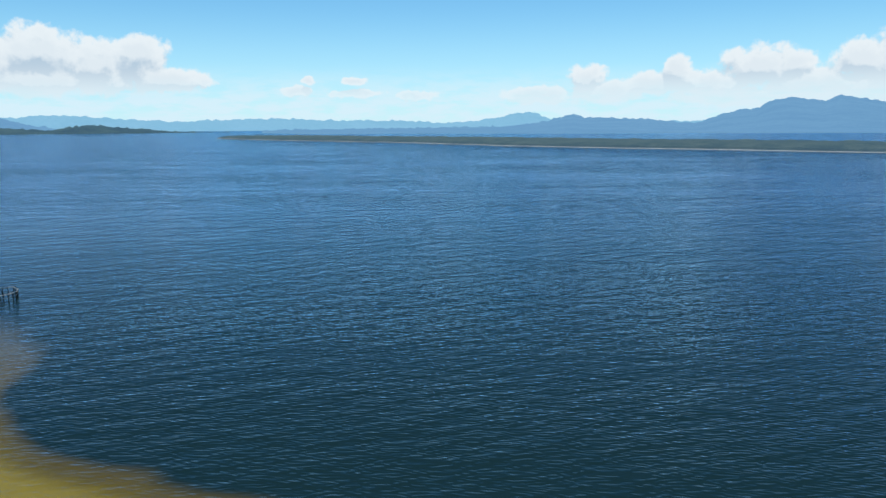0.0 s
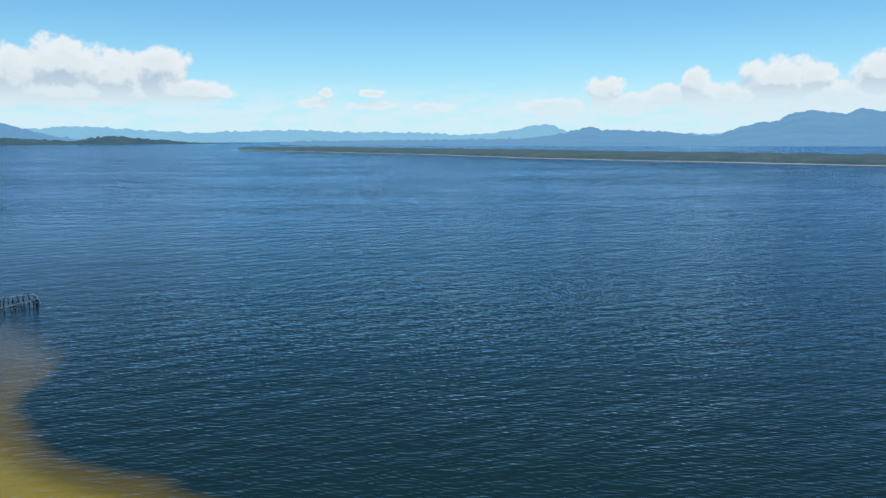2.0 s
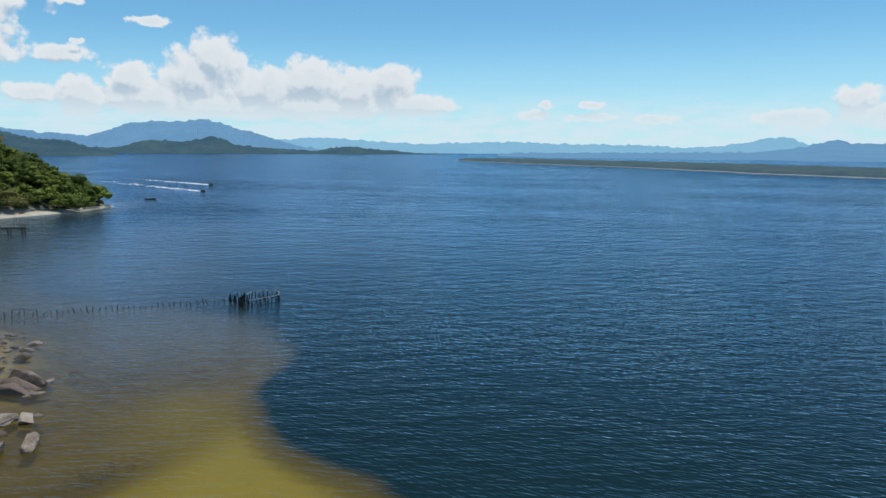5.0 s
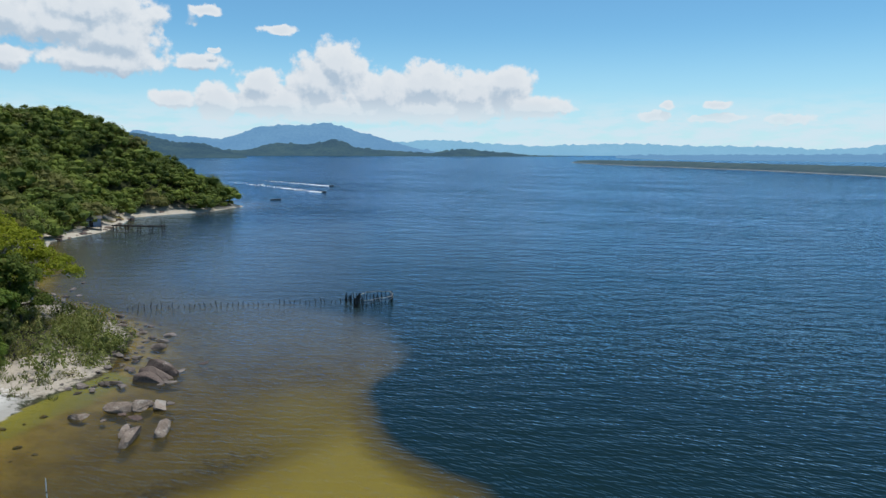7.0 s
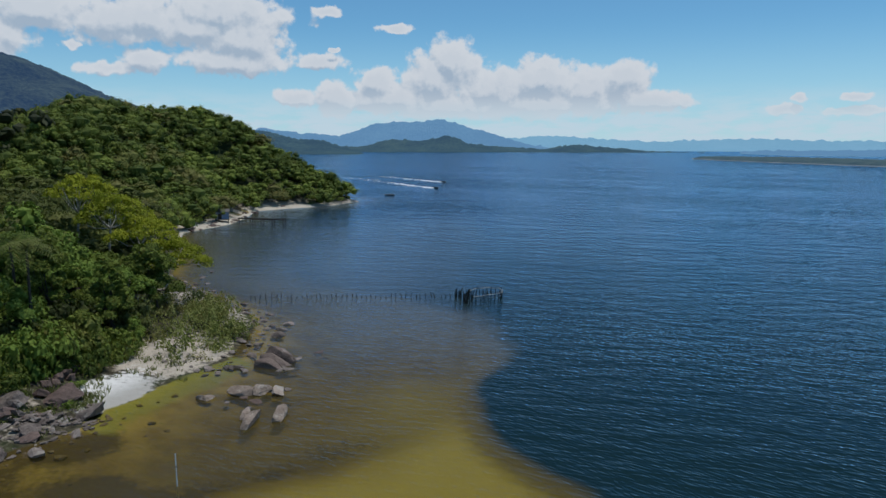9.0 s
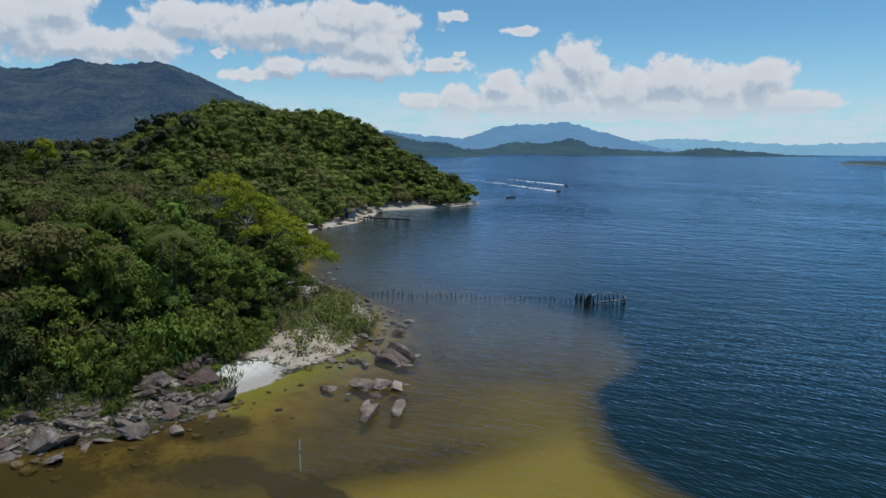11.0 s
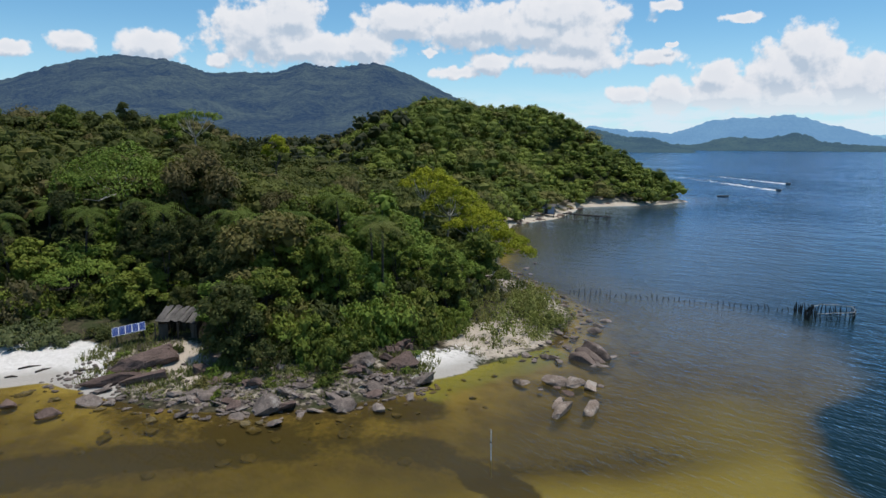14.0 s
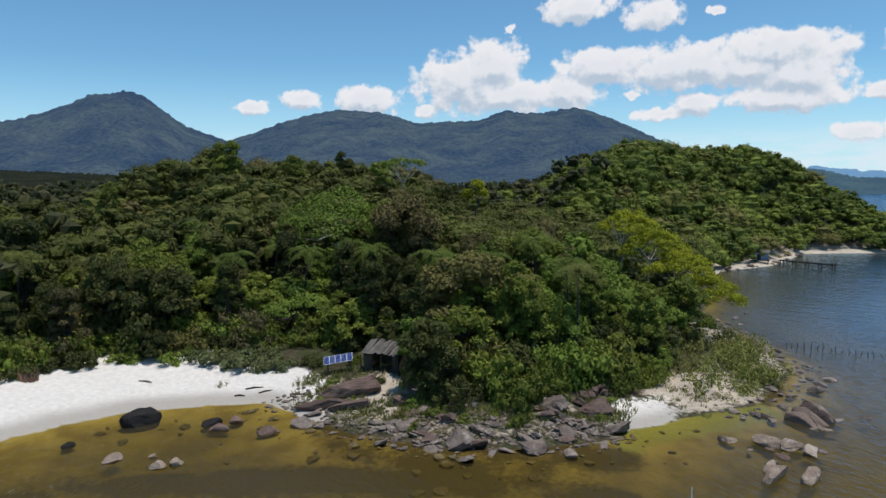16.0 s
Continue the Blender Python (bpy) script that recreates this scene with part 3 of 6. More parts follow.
def lie_of_land(x, y, shift=3.0):
    """Height of the ground or sea bed, and the distance inland."""
    x, y = np.asarray(x, float), np.asarray(y, float)
    sd = signed(x, y, SHORE) + (fractal(x * 0.35, y * 0.35, 3, 5) - 0.5) * 1.2
    az, r = bearing(x, y)
    slope = np.interp(y, [-8, -2, 3, 20, 24, 36], [0.115, 0.17, 0.20, 0.20, 0.13, 0.13])
    strand = np.minimum(sd * slope, 1.6 + 0.02 * sd) + (fractal(x * 0.5, y * 0.5, 3, 9) - 0.5) * 0.35 * smooth(1, 8, sd)
    a1 = np.interp(az, [48, 56, 60, 64, 68, 74, 84, 90, 95, 99, 102, 105, 111, 125], [0, 0.1, 0.3, 0.62, 0.85, 0.95, 1.1, 1.0, 1.12, 1.0, 0.8, 0.45, 0.25, 0.2])
    near = 12.8 * a1 * smooth(8, 82, sd) * (1 - 0.55 * smooth(140, 200, r))
    a2 = np.interp(az, [40, 50, 55, 60, 63, 66.6, 69.6, 73, 80, 95], [0.8, 0.85, 1.0, 1.0, 1.08, 0.85, 0.5, 0.32, 0.25, 0.2])
    far = 23.5 * a2 * smooth(1, 45, sd) * smooth(125, 235, r) * (1 - 0.6 * smooth(330, 480, r))
    land = strand + np.maximum(near, far) + (fractal(x * 0.05, y * 0.05, 3, 2) - 0.5) * 3.0 * smooth(15, 60, sd)
    # sea bed: a bar of bright sand off the mouth of the cove, a trough behind it, then the drop
    d = -sd
    bar = np.interp(az, [20, 28, 35, 37.7, 41.5, 47, 52, 55.4, 60, 70, 95, 120], [75, 58, 49.5, 46.4, 43, 41, 40, 38.5, 36.5, 36, 39, 42])
    shelf = np.minimum(0.085 * d, 0.84 + 0.004 * d)
    shelf = shelf * (1 + 0.9 * smooth(52, 76, r) * smooth(30, 36, az) + 1.0 * smooth(76, 96, r) * smooth(46, 53, az)) + 1.2 * smooth(150, 170, r) * smooth(0, 6, d)
    shelf = shelf + (0.62 - shelf) * (1 - smooth(-2.5, 2.5, r - bar + (fractal(x * 0.2, y * 0.2, 3, 14) - 0.5) * 5)) * smooth(2, 6, d)
    trough = np.exp(-((r - np.interp(az, [38, 42, 46, 50, 54, 60], [45.8, 44.8, 43.9, 43.0, 42.4, 41.0])) / 2.2) ** 2) * smooth(37, 44, az) * (1 - smooth(56, 62, az))
    shelf = shelf + 0.55 * trough * smooth(3, 7, d)
    fall = signed(x, y, DEEP) + (fractal(x * 0.3, y * 0.3, 3, 3) - 0.5) * 1.5 - shift
    drop = smooth(0, 1, (fall + 0.6) / (4.2 + 0.3 * np.maximum(0, r - 52))) + smooth(60, 150, r) * smooth(0, 25, d) * 0.4
    bed = -(shelf * (1 - np.clip(drop, 0, 1)) + 5.5 * np.clip(drop, 0, 1))
    return np.where(sd > 0, land, np.minimum(bed, -0.02)), sd


def spread(lo, hi, step, end_lo, end_hi, growth):
    """Coordinates that stand close between lo and hi and wider and wider outside."""
    mid = list(np.arange(lo, hi, step))
    a, s = lo, step
    left = []
    while a > end_lo:
        s *= growth
        a -= s
        left.append(a)
    b, s = mid[-1], step
    right = []
    while b < end_hi:
        s *= growth
        b += s
        right.append(b)
    return np.array(left[::-1] + mid + right)


def sheet(step, growth):
    xs = spread(-100, -28, step, -4900, 4900, growth)
    ys = spread(-34, 62, step, -4900, 4900, growth)
    gx, gy = np.meshgrid(xs, ys)
    nx, ny = len(xs), len(ys)
    i = (np.arange(ny - 1)[:, None] * nx + np.arange(nx - 1)[None, :]).ravel()
    return gx.ravel(), gy.ravel(), np.stack([i, i + 1, i + nx + 1, i + nx], 1)


# ground and sea bed, one sheet to the horizon
gx, gy, gf = sheet(0.7, 1.1)
gz, gsd = lie_of_land(gx, gy)
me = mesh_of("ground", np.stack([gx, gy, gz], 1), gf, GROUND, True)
gaz, gr = bearing(gx, gy)
wav = (fractal(gx * 0.22, gy * 0.22, 4, 6) - 0.5) * 5.0
sand = smooth(1.8, -0.2, gy + wav * 0.5 + 0.1 * (gx + 68)) * smooth(-1, 0.5, gsd) * (1 - smooth(-1, 1, gsd + wav * 0.4 - np.interp(gy, [-12, -6, -3, 1], [14, 12, 8.5, 6])))
sand = np.maximum(sand, smooth(20.5, 22.5, gy + wav * 0.3) * (1 - smooth(26.8, 31.5, gy + wav * 0.8)) * (1 - smooth(3.2, 6.8, gsd + wav * 0.9)) * smooth(-0.5, 0.3, gsd))
scree = (0.9 * (1 - smooth(0.5, 1.2, np.hypot((gx + 62.5) / 5.5, (gy - 4.9) / 3.4) + wav * 0.1)))
scree = np.maximum(scree, 1.05 * (1 - smooth(3, 6, gsd)) * smooth(75, 85, gy) * (gy < 165) * smooth(-1, 1, gsd) * (0.55 + 0.4 * smooth(0.35, 0.6, fractal(gx * 0.06, gy * 0.06, 2, 8))))
scree = np.maximum(scree, 0.75 * (1 - smooth(0.7, 1.15, np.hypot((gx + 60.0) / 5.0, (gy - 33.0) / 6.5) + wav * 0.1)) * smooth(-0.5, 1, gsd))
scree = np.maximum(scree, 0.44 * smooth(0, 1, gsd) * (1 - smooth(6, 8.5, gsd)) * smooth(-3, 0, gy) * (1 - smooth(20, 23, gy)))
scree = np.maximum(scree, 0.52 * smooth(27, 30, gy) * (1 - smooth(50, 54, gy)) * smooth(-0.3, 0.8, gsd) * (1 - smooth(6, 9, gsd)))
float_layer(me, "sand", sand)
float_layer(me, "scree", scree)
bar_r = np.interp(gaz, [20, 28, 35, 37.7, 41.5, 47, 52, 55.4, 60, 70, 95, 120], [75, 58, 49.5, 46.4, 43, 41, 40, 38.5, 36.5, 36, 38, 40])
lip = 0.9 * np.exp(-((signed(gx, gy, DEEP) + 3.5) / 5.0) ** 2) * (1 - smooth(52, 64, gr)) * (gy > 0)
float_layer(me, "bar", np.maximum(1 - smooth(-6, 4.5, gr - bar_r + wav * 0.9), lip) * smooth(1, 6, -gsd))
# share of dark green in the soil, rising with distance inland
float_layer(me, "inland_green", 0.9 * smooth(9, 16, gsd) * (0.6 + 0.4 * smooth(60, 120, gr)))
float_layer(me, "wet", 1 - smooth(0.16, 0.46, gz + wav * 0.015))
float_layer(me, "under", smooth(0.06, -0.06, gz))
weed = (1 - smooth(0.6, 1.15, np.hypot((gx + 37.6) / 4.2, (gy - 19.2) / 1.9)))
weed = np.maximum(weed, 0.95 * np.exp(-((gr - np.interp(gaz, [60, 76, 90, 105], [42, 43.5, 45.5, 49.5])) / 2.6) ** 2) * smooth(58, 64, gaz))
weed = np.maximum(weed, 0.6 * np.exp(-((gr - np.interp(gaz, [36, 42, 52, 56], [49, 45.5, 43, 42])) / 2.3) ** 2) * (1 - smooth(56, 60, gaz)) * smooth(39, 44, gaz))
weed = np.maximum(weed, 0.80 * np.exp(-((gsd + 2.4) / 2.6) ** 2) * smooth(-3, 2, gy) * (1 - smooth(20, 24, gy)))
weed = np.maximum(weed, 0.95 * np.exp(-((gsd + 0.3) / 0.9) ** 2) * smooth(-3, 2, gy) * (1 - smooth(19, 22, gy)))
weed = np.maximum(weed, 0.85 * np.exp(-((gsd + 0.3) / 0.8) ** 2) * smooth(28, 31, gy) * (1 - smooth(55, 62, gy)))
float_layer(me, "weed", weed * (fractal(gx * 0.25, gy * 0.25, 3, 4) * 1.5 + 0.12))
algae = np.exp(-((gsd + 1.3) / 2.0) ** 2) * smooth(19, 22, gy) * (1 - smooth(36, 39, gy))
algae = np.maximum(algae, 0.15 * np.exp(-((gsd + 1.2) / 1.6) ** 2) * smooth(30, 20, gy))
float_layer(me, "algae", algae)
tagged(new("ground", me), "white sand beach, brown forest soil and ochre sea bed", "ground", kind="structure")

wx, wy, wf = sheet(1.0, 1.11)
wz, wsd = lie_of_land(wx, wy, 0.0)
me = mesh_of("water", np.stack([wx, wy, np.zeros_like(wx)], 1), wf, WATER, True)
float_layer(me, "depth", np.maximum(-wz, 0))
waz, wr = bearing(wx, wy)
# bearing and distance where reflected sky is painted into the body colour
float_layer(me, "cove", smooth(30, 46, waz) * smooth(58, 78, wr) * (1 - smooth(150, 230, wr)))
float_layer(me, "sky_grey", smooth(48, 74, wr))
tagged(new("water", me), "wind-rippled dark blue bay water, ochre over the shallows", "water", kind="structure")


def ground_z(x, y):
    return float(lie_of_land(np.array([x]), np.array([y]))[0][0])


def at_bearing(az, r):
    d = way(az)
    return EYE_X + d.x * r, EYE_Y + d.y * r


# ---- mountains and far shores ----
def ridge(name, profile, r_crest, foot, mat, label, rough=0.12, spurs=6.0, seed=0, step=0.12, rows=26, foot_z=-1.0):
    """A mountain range: the crest's elevation by azimuth, spurs and gullies running down to its foot."""
    azs = np.arange(profile[0][0], profile[-1][0] + 1e-6, step)
    crest = np.interp(azs, [p[0] for p in profile], [p[1] for p in profile])
    top = 18.3 + r_crest * np.tan(np.radians(crest))
    s = np.concatenate([np.linspace(0, 1, rows), [1.12, 1.3]])
    A, S = np.meshgrid(azs, s)
    T = np.broadcast_to(top, A.shape)
    R = r_crest * foot + (r_crest - r_crest * foot) * S
    X, Y = EYE_X - np.sin(np.radians(A)) * R, EYE_Y + np.cos(np.radians(A)) * R
    q = spurs / r_crest * 300
    ridged = np.abs(2 * fractal(X * q / 300 + seed * 3.1, Y * q / 300 + seed, 4, seed) - 1)
    fine = fractal(X * q / 60, Y * q / 60, 4, seed + 40) - 0.5
    up = np.clip(S, 0, 1) ** 1.15
    Z = foot_z + (T - foot_z) * (up + (0.24 - 0.75 * ridged) * rough * 4 * np.clip(S * (1.0 - S), 0, 1) + fine * rough * 1.2 * np.clip(S * (1.02 - S) * 3, 0, 1))
    Z = Z + (fractal(A * 5.0 * 3000 / r_crest, S * 0, 4, seed + 9) - 0.5) * r_crest * 0.0045 * (S > 0.9)
    Z = np.where(S > 1, T * (2.1 - S * 1.1), Z)
    ny, nx = A.shape
    i = (np.arange(ny - 1)[:, None] * nx + np.arange(nx - 1)[None, :]).ravel()
    me = mesh_of(name, np.stack([X.ravel(), Y.ravel(), Z.ravel()], 1), np.stack([i, i + 1, i + nx + 1, i + nx], 1), mat, True)
    return tagged(new(name, me), label, "mountains", kind="structure")


# haze painted into the glow, and into the blue and pale base colours
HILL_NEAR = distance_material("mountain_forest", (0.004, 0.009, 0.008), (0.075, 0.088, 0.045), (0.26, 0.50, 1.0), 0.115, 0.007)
HILL_BLUE = distance_material("haze_blue_mountain", (0.03, 0.05, 0.06), (0.06, 0.09, 0.09), (0.26, 0.54, 0.92), 0.47, 0.004)
HILL_PALE = distance_material("haze_pale_mountain", (0.05, 0.07, 0.08), (0.08, 0.10, 0.11), (0.33, 0.67, 0.95), 0.58, 0.003)
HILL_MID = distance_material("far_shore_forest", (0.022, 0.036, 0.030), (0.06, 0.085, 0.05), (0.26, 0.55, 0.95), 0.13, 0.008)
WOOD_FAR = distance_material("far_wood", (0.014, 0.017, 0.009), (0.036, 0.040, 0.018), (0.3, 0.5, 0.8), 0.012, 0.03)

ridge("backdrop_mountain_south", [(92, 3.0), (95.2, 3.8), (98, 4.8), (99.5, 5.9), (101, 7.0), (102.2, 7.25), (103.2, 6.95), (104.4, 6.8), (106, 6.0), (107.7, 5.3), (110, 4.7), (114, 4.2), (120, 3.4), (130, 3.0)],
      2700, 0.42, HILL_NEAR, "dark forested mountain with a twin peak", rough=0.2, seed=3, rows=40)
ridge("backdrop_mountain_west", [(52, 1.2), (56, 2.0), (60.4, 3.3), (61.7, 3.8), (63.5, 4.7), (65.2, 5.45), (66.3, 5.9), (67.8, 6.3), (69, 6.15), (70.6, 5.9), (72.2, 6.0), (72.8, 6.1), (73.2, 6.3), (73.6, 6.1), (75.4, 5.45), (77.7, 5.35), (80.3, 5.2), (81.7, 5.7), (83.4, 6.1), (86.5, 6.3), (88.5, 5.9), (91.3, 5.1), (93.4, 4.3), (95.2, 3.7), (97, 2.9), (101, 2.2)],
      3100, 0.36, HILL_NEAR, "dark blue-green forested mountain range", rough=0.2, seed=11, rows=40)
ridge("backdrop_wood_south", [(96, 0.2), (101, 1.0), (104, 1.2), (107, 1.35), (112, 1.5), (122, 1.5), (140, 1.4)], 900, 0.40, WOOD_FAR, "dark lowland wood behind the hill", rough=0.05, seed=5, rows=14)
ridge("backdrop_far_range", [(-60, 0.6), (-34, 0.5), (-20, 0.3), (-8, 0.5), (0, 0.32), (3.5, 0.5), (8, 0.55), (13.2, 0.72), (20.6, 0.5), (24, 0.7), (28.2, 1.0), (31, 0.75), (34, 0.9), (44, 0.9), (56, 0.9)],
      4800, 0.93, HILL_PALE, "far mountain range, pale blue with haze", rough=0.05, seed=21, rows=10)
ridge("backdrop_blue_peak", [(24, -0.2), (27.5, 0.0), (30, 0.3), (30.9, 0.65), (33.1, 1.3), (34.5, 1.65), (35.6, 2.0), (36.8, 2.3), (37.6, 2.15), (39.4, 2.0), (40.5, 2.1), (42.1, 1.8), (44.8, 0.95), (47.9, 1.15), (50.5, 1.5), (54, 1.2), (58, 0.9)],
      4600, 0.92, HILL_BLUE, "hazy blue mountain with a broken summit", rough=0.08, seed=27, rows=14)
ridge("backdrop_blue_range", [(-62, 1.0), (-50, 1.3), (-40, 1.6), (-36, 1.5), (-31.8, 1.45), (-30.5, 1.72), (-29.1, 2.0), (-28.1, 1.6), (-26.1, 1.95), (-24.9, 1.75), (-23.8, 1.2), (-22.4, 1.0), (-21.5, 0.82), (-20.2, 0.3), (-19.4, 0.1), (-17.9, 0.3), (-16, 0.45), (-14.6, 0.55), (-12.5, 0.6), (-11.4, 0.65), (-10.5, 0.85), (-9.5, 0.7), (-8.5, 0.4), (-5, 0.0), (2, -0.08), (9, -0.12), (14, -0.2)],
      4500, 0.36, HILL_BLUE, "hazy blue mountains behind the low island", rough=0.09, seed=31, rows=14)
ridge("backdrop_pale_hill", [(-9.5, 0.3), (-8.5, 0.55), (-7.8, 0.95), (-7, 1.1), (-5.8, 0.95), (-4.1, 0.62), (-2.5, 0.4), (0, 0.2)], 4650, 0.94, HILL_PALE, "rounded hill, pale blue with haze", rough=0.05, seed=33, rows=10)
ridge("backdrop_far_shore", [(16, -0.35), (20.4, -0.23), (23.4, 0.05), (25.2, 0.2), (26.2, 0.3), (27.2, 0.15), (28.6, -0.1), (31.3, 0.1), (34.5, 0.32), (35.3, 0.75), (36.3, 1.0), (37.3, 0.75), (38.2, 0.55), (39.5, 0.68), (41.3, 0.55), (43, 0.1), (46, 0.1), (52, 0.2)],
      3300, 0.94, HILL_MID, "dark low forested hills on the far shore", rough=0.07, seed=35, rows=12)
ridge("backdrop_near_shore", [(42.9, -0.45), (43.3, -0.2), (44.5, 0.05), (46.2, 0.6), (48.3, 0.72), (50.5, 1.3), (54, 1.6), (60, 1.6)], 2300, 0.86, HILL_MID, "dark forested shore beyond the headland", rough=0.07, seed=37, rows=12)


def low_island():
    """The long mangrove island: a band of low wood, a pale strip below it for calm water's sheen."""
    line = [(-430, 1400), (-390, 1252), (-235, 1035), (-59, 845), (58, 662), (139, 568), (208, 513), (276, 446), (405, 318), (640, 120)]
    xs, ys = [], []
    for (ax, ay), (bx, by) in zip(line[:-1], line[1:]):
        n = max(2, int(math.hypot(bx - ax, by - ay) / 3.0))
        xs += [ax + (bx - ax) * k / n for k in range(n)]
        ys += [ay + (by - ay) * k / n for k in range(n)]
    xs, ys = np.array(xs), np.array(ys)
    tx, ty = np.gradient(xs), np.gradient(ys)
    ln = np.hypot(tx, ty)
    nx_, ny_ = -ty / ln, tx / ln
    wob = (fractal(np.arange(len(xs)) * 0.05, xs * 0, 3, 7) - 0.5) * 14
    offs = np.array([0, 0.3, 3, 6, 9, 13, 18, 25, 35, 50, 70, 100, 140])
    X = xs[None] + nx_[None] * (offs[:, None] + wob[None])
    Y = ys[None] + ny_[None] * (offs[:, None] + wob[None])
    end = smooth(0, 60, np.arange(len(xs)))[None]
    H = (2.9 + 3.0 * fractal(X * 0.12, Y * 0.12, 4, 12)) * (0.35 + 0.65 * end)
    Z = np.where(offs[:, None] == 0, -0.4, H * np.clip(0.45 + offs[:, None] / 20.0, 0, 1))
    n = len(xs)
    i = (np.arange(len(offs) - 1)[:, None] * n + np.arange(n - 1)[None]).ravel()
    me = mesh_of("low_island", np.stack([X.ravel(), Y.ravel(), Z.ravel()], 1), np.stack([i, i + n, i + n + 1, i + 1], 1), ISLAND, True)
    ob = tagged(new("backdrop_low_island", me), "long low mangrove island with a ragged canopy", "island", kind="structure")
    # pale strip in place of calm water's reflection, not a sand bank
    beach = np.stack([np.stack([xs + nx_ * (o + wob), ys + ny_ * (o + wob), np.full(n, z)], 1) for o, z in ((-3.5, 0.03), (0.5, 0.6))]).reshape(-1, 3)
    i = np.arange(n - 1)
    tagged(new("backdrop_island_shore", mesh_of("island_sheen_strip", beach, np.stack([i, i + n, i + n + 1, i + 1], 1), ISLAND_SHEEN)), "thin pale strip painted as calm water's reflection along the low island", "shore", kind="structure")
    return ob


# the island's haze is painted in as a blue glow too
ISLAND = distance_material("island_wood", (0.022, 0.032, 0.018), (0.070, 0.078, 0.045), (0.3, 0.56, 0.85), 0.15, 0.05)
# reflection and haze put into one pale grey colour
ISLAND_SHEEN = worn("island_sheen", (0.19, 0.20, 0.20), (0.31, 0.32, 0.32), 0.95, 0.05, 0.6, 0.05)
low_island()


def headland_beach():
    """Pale sand along the foot of the headland, its width uneven."""
    line = [(-135, 83), (-143, 89), (-146, 96), (-150, 106), (-158, 117), (-174, 134), (-173, 147), (-170.6, 158.7), (-177, 181)]
    pts = []
    for (ax, ay), (bx, by) in zip(line[:-1], line[1:]):
        n = int(math.hypot(bx - ax, by - ay) / 1.2)
        pts += [(ax + (bx - ax) * k / n, ay + (by - ay) * k / n) for k in range(n)]
    p = np.array(pts)
    t = np.gradient(p, axis=0)
    t /= np.linalg.norm(t, axis=1)[:, None]
    inland = np.stack([-t[:, 1], t[:, 0]], 1)
    q = np.arange(len(p))
    wide = 0.8 + 6.0 * smooth(0.42, 0.72, fractal(q * 0.05, q * 0.0, 3, 19))
    rows = []
    for share in (-0.15, 0.15, 0.4, 0.7, 1.0):
        o = wide * share
        z = np.maximum(-0.15, 0.16 * o + 0.22 + (fractal(q * 0.4, q * 0 + share * 9, 2, 4) - 0.5) * 0.25)
        rows.append(np.stack([p[:, 0] + inland[:, 0] * o, p[:, 1] + inland[:, 1] * o, np.where(share < 0, -0.1, z)], 1))
    n = len(p)
    i = (np.arange(4)[:, None] * n + np.arange(n - 1)[None]).ravel()
    me = mesh_of("headland_beach", np.concatenate(rows), np.stack([i, i + 1, i + n + 1, i + n], 1), SHORE_SAND, True)
    tagged(new("headland_beach", me), "narrow pale sand beach at the foot of the headland", "beach", kind="structure")


SHORE_SAND = worn("pale_shore_sand", (0.34, 0.29, 0.22), (0.60, 0.54, 0.45), 0.95, 0.3, 4.0, 0.05)
headland_beach()


# ---- trees ----
def leaves(rng, centres, normals, length, width, droop=0.25):
    """One pointed leaf spray for each centre: a folded diamond of two triangles each side of its rib."""
    n = len(centres)
    t = rng.normal(size=(n, 3))
    t -= normals * np.sum(t * normals, 1)[:, None]
    t /= np.linalg.norm(t, axis=1)[:, None] + 1e-9
    b = np.cross(normals, t)
    ln = length * rng.uniform(0.6, 1.25, (n, 1))
    wd = width * rng.uniform(0.6, 1.25, (n, 1))
    v = np.stack([centres - t * ln * 0.5, centres + b * wd * 0.5 - normals * wd * 0.18,
                  centres + t * ln * 0.5 - np.array([0, 0, 1.0]) * ln * droop, centres - b * wd * 0.5 - normals * wd * 0.18], 1).reshape(-1, 3)
    return v, np.arange(n * 4).reshape(n, 4)


def crown_points(rng, blobs, density, low=-0.3):
    """Points and outward normals on the skins of the clumps, without those buried in a neighbour."""
    P, N = [], []
    c = np.array([b[0] for b in blobs])
    rad = np.array([b[1] for b in blobs])
    for k, (bc, br) in enumerate(blobs):
        m = max(8, int(density * br * br * 12.57 * 0.7))
        d = rng.normal(size=(m, 3))
        d /= np.linalg.norm(d, axis=1)[:, None]
        d = d[d[:, 2] > low]
        p = np.array(bc) + d * br * rng.uniform(0.66, 1.16, (len(d), 1)) * np.array([1, 1, 0.82])
        gap = value_noise(p[:, 0] * 1.7 + 5 * k, p[:, 1] * 1.7 + p[:, 2] * 1.3, k)
        keep = gap > 0.32
        for j in range(len(blobs)):
            if j != k:
                keep &= np.linalg.norm(p - c[j], axis=1) > rad[j] * 0.72
        P.append(p[keep])
        N.append(d[keep])
    P, N = np.concatenate(P), np.concatenate(N)
    N = N + rng.normal(size=N.shape) * 0.5 + np.array([0, 0, 0.55])
    return P, N / np.linalg.norm(N, axis=1)[:, None]


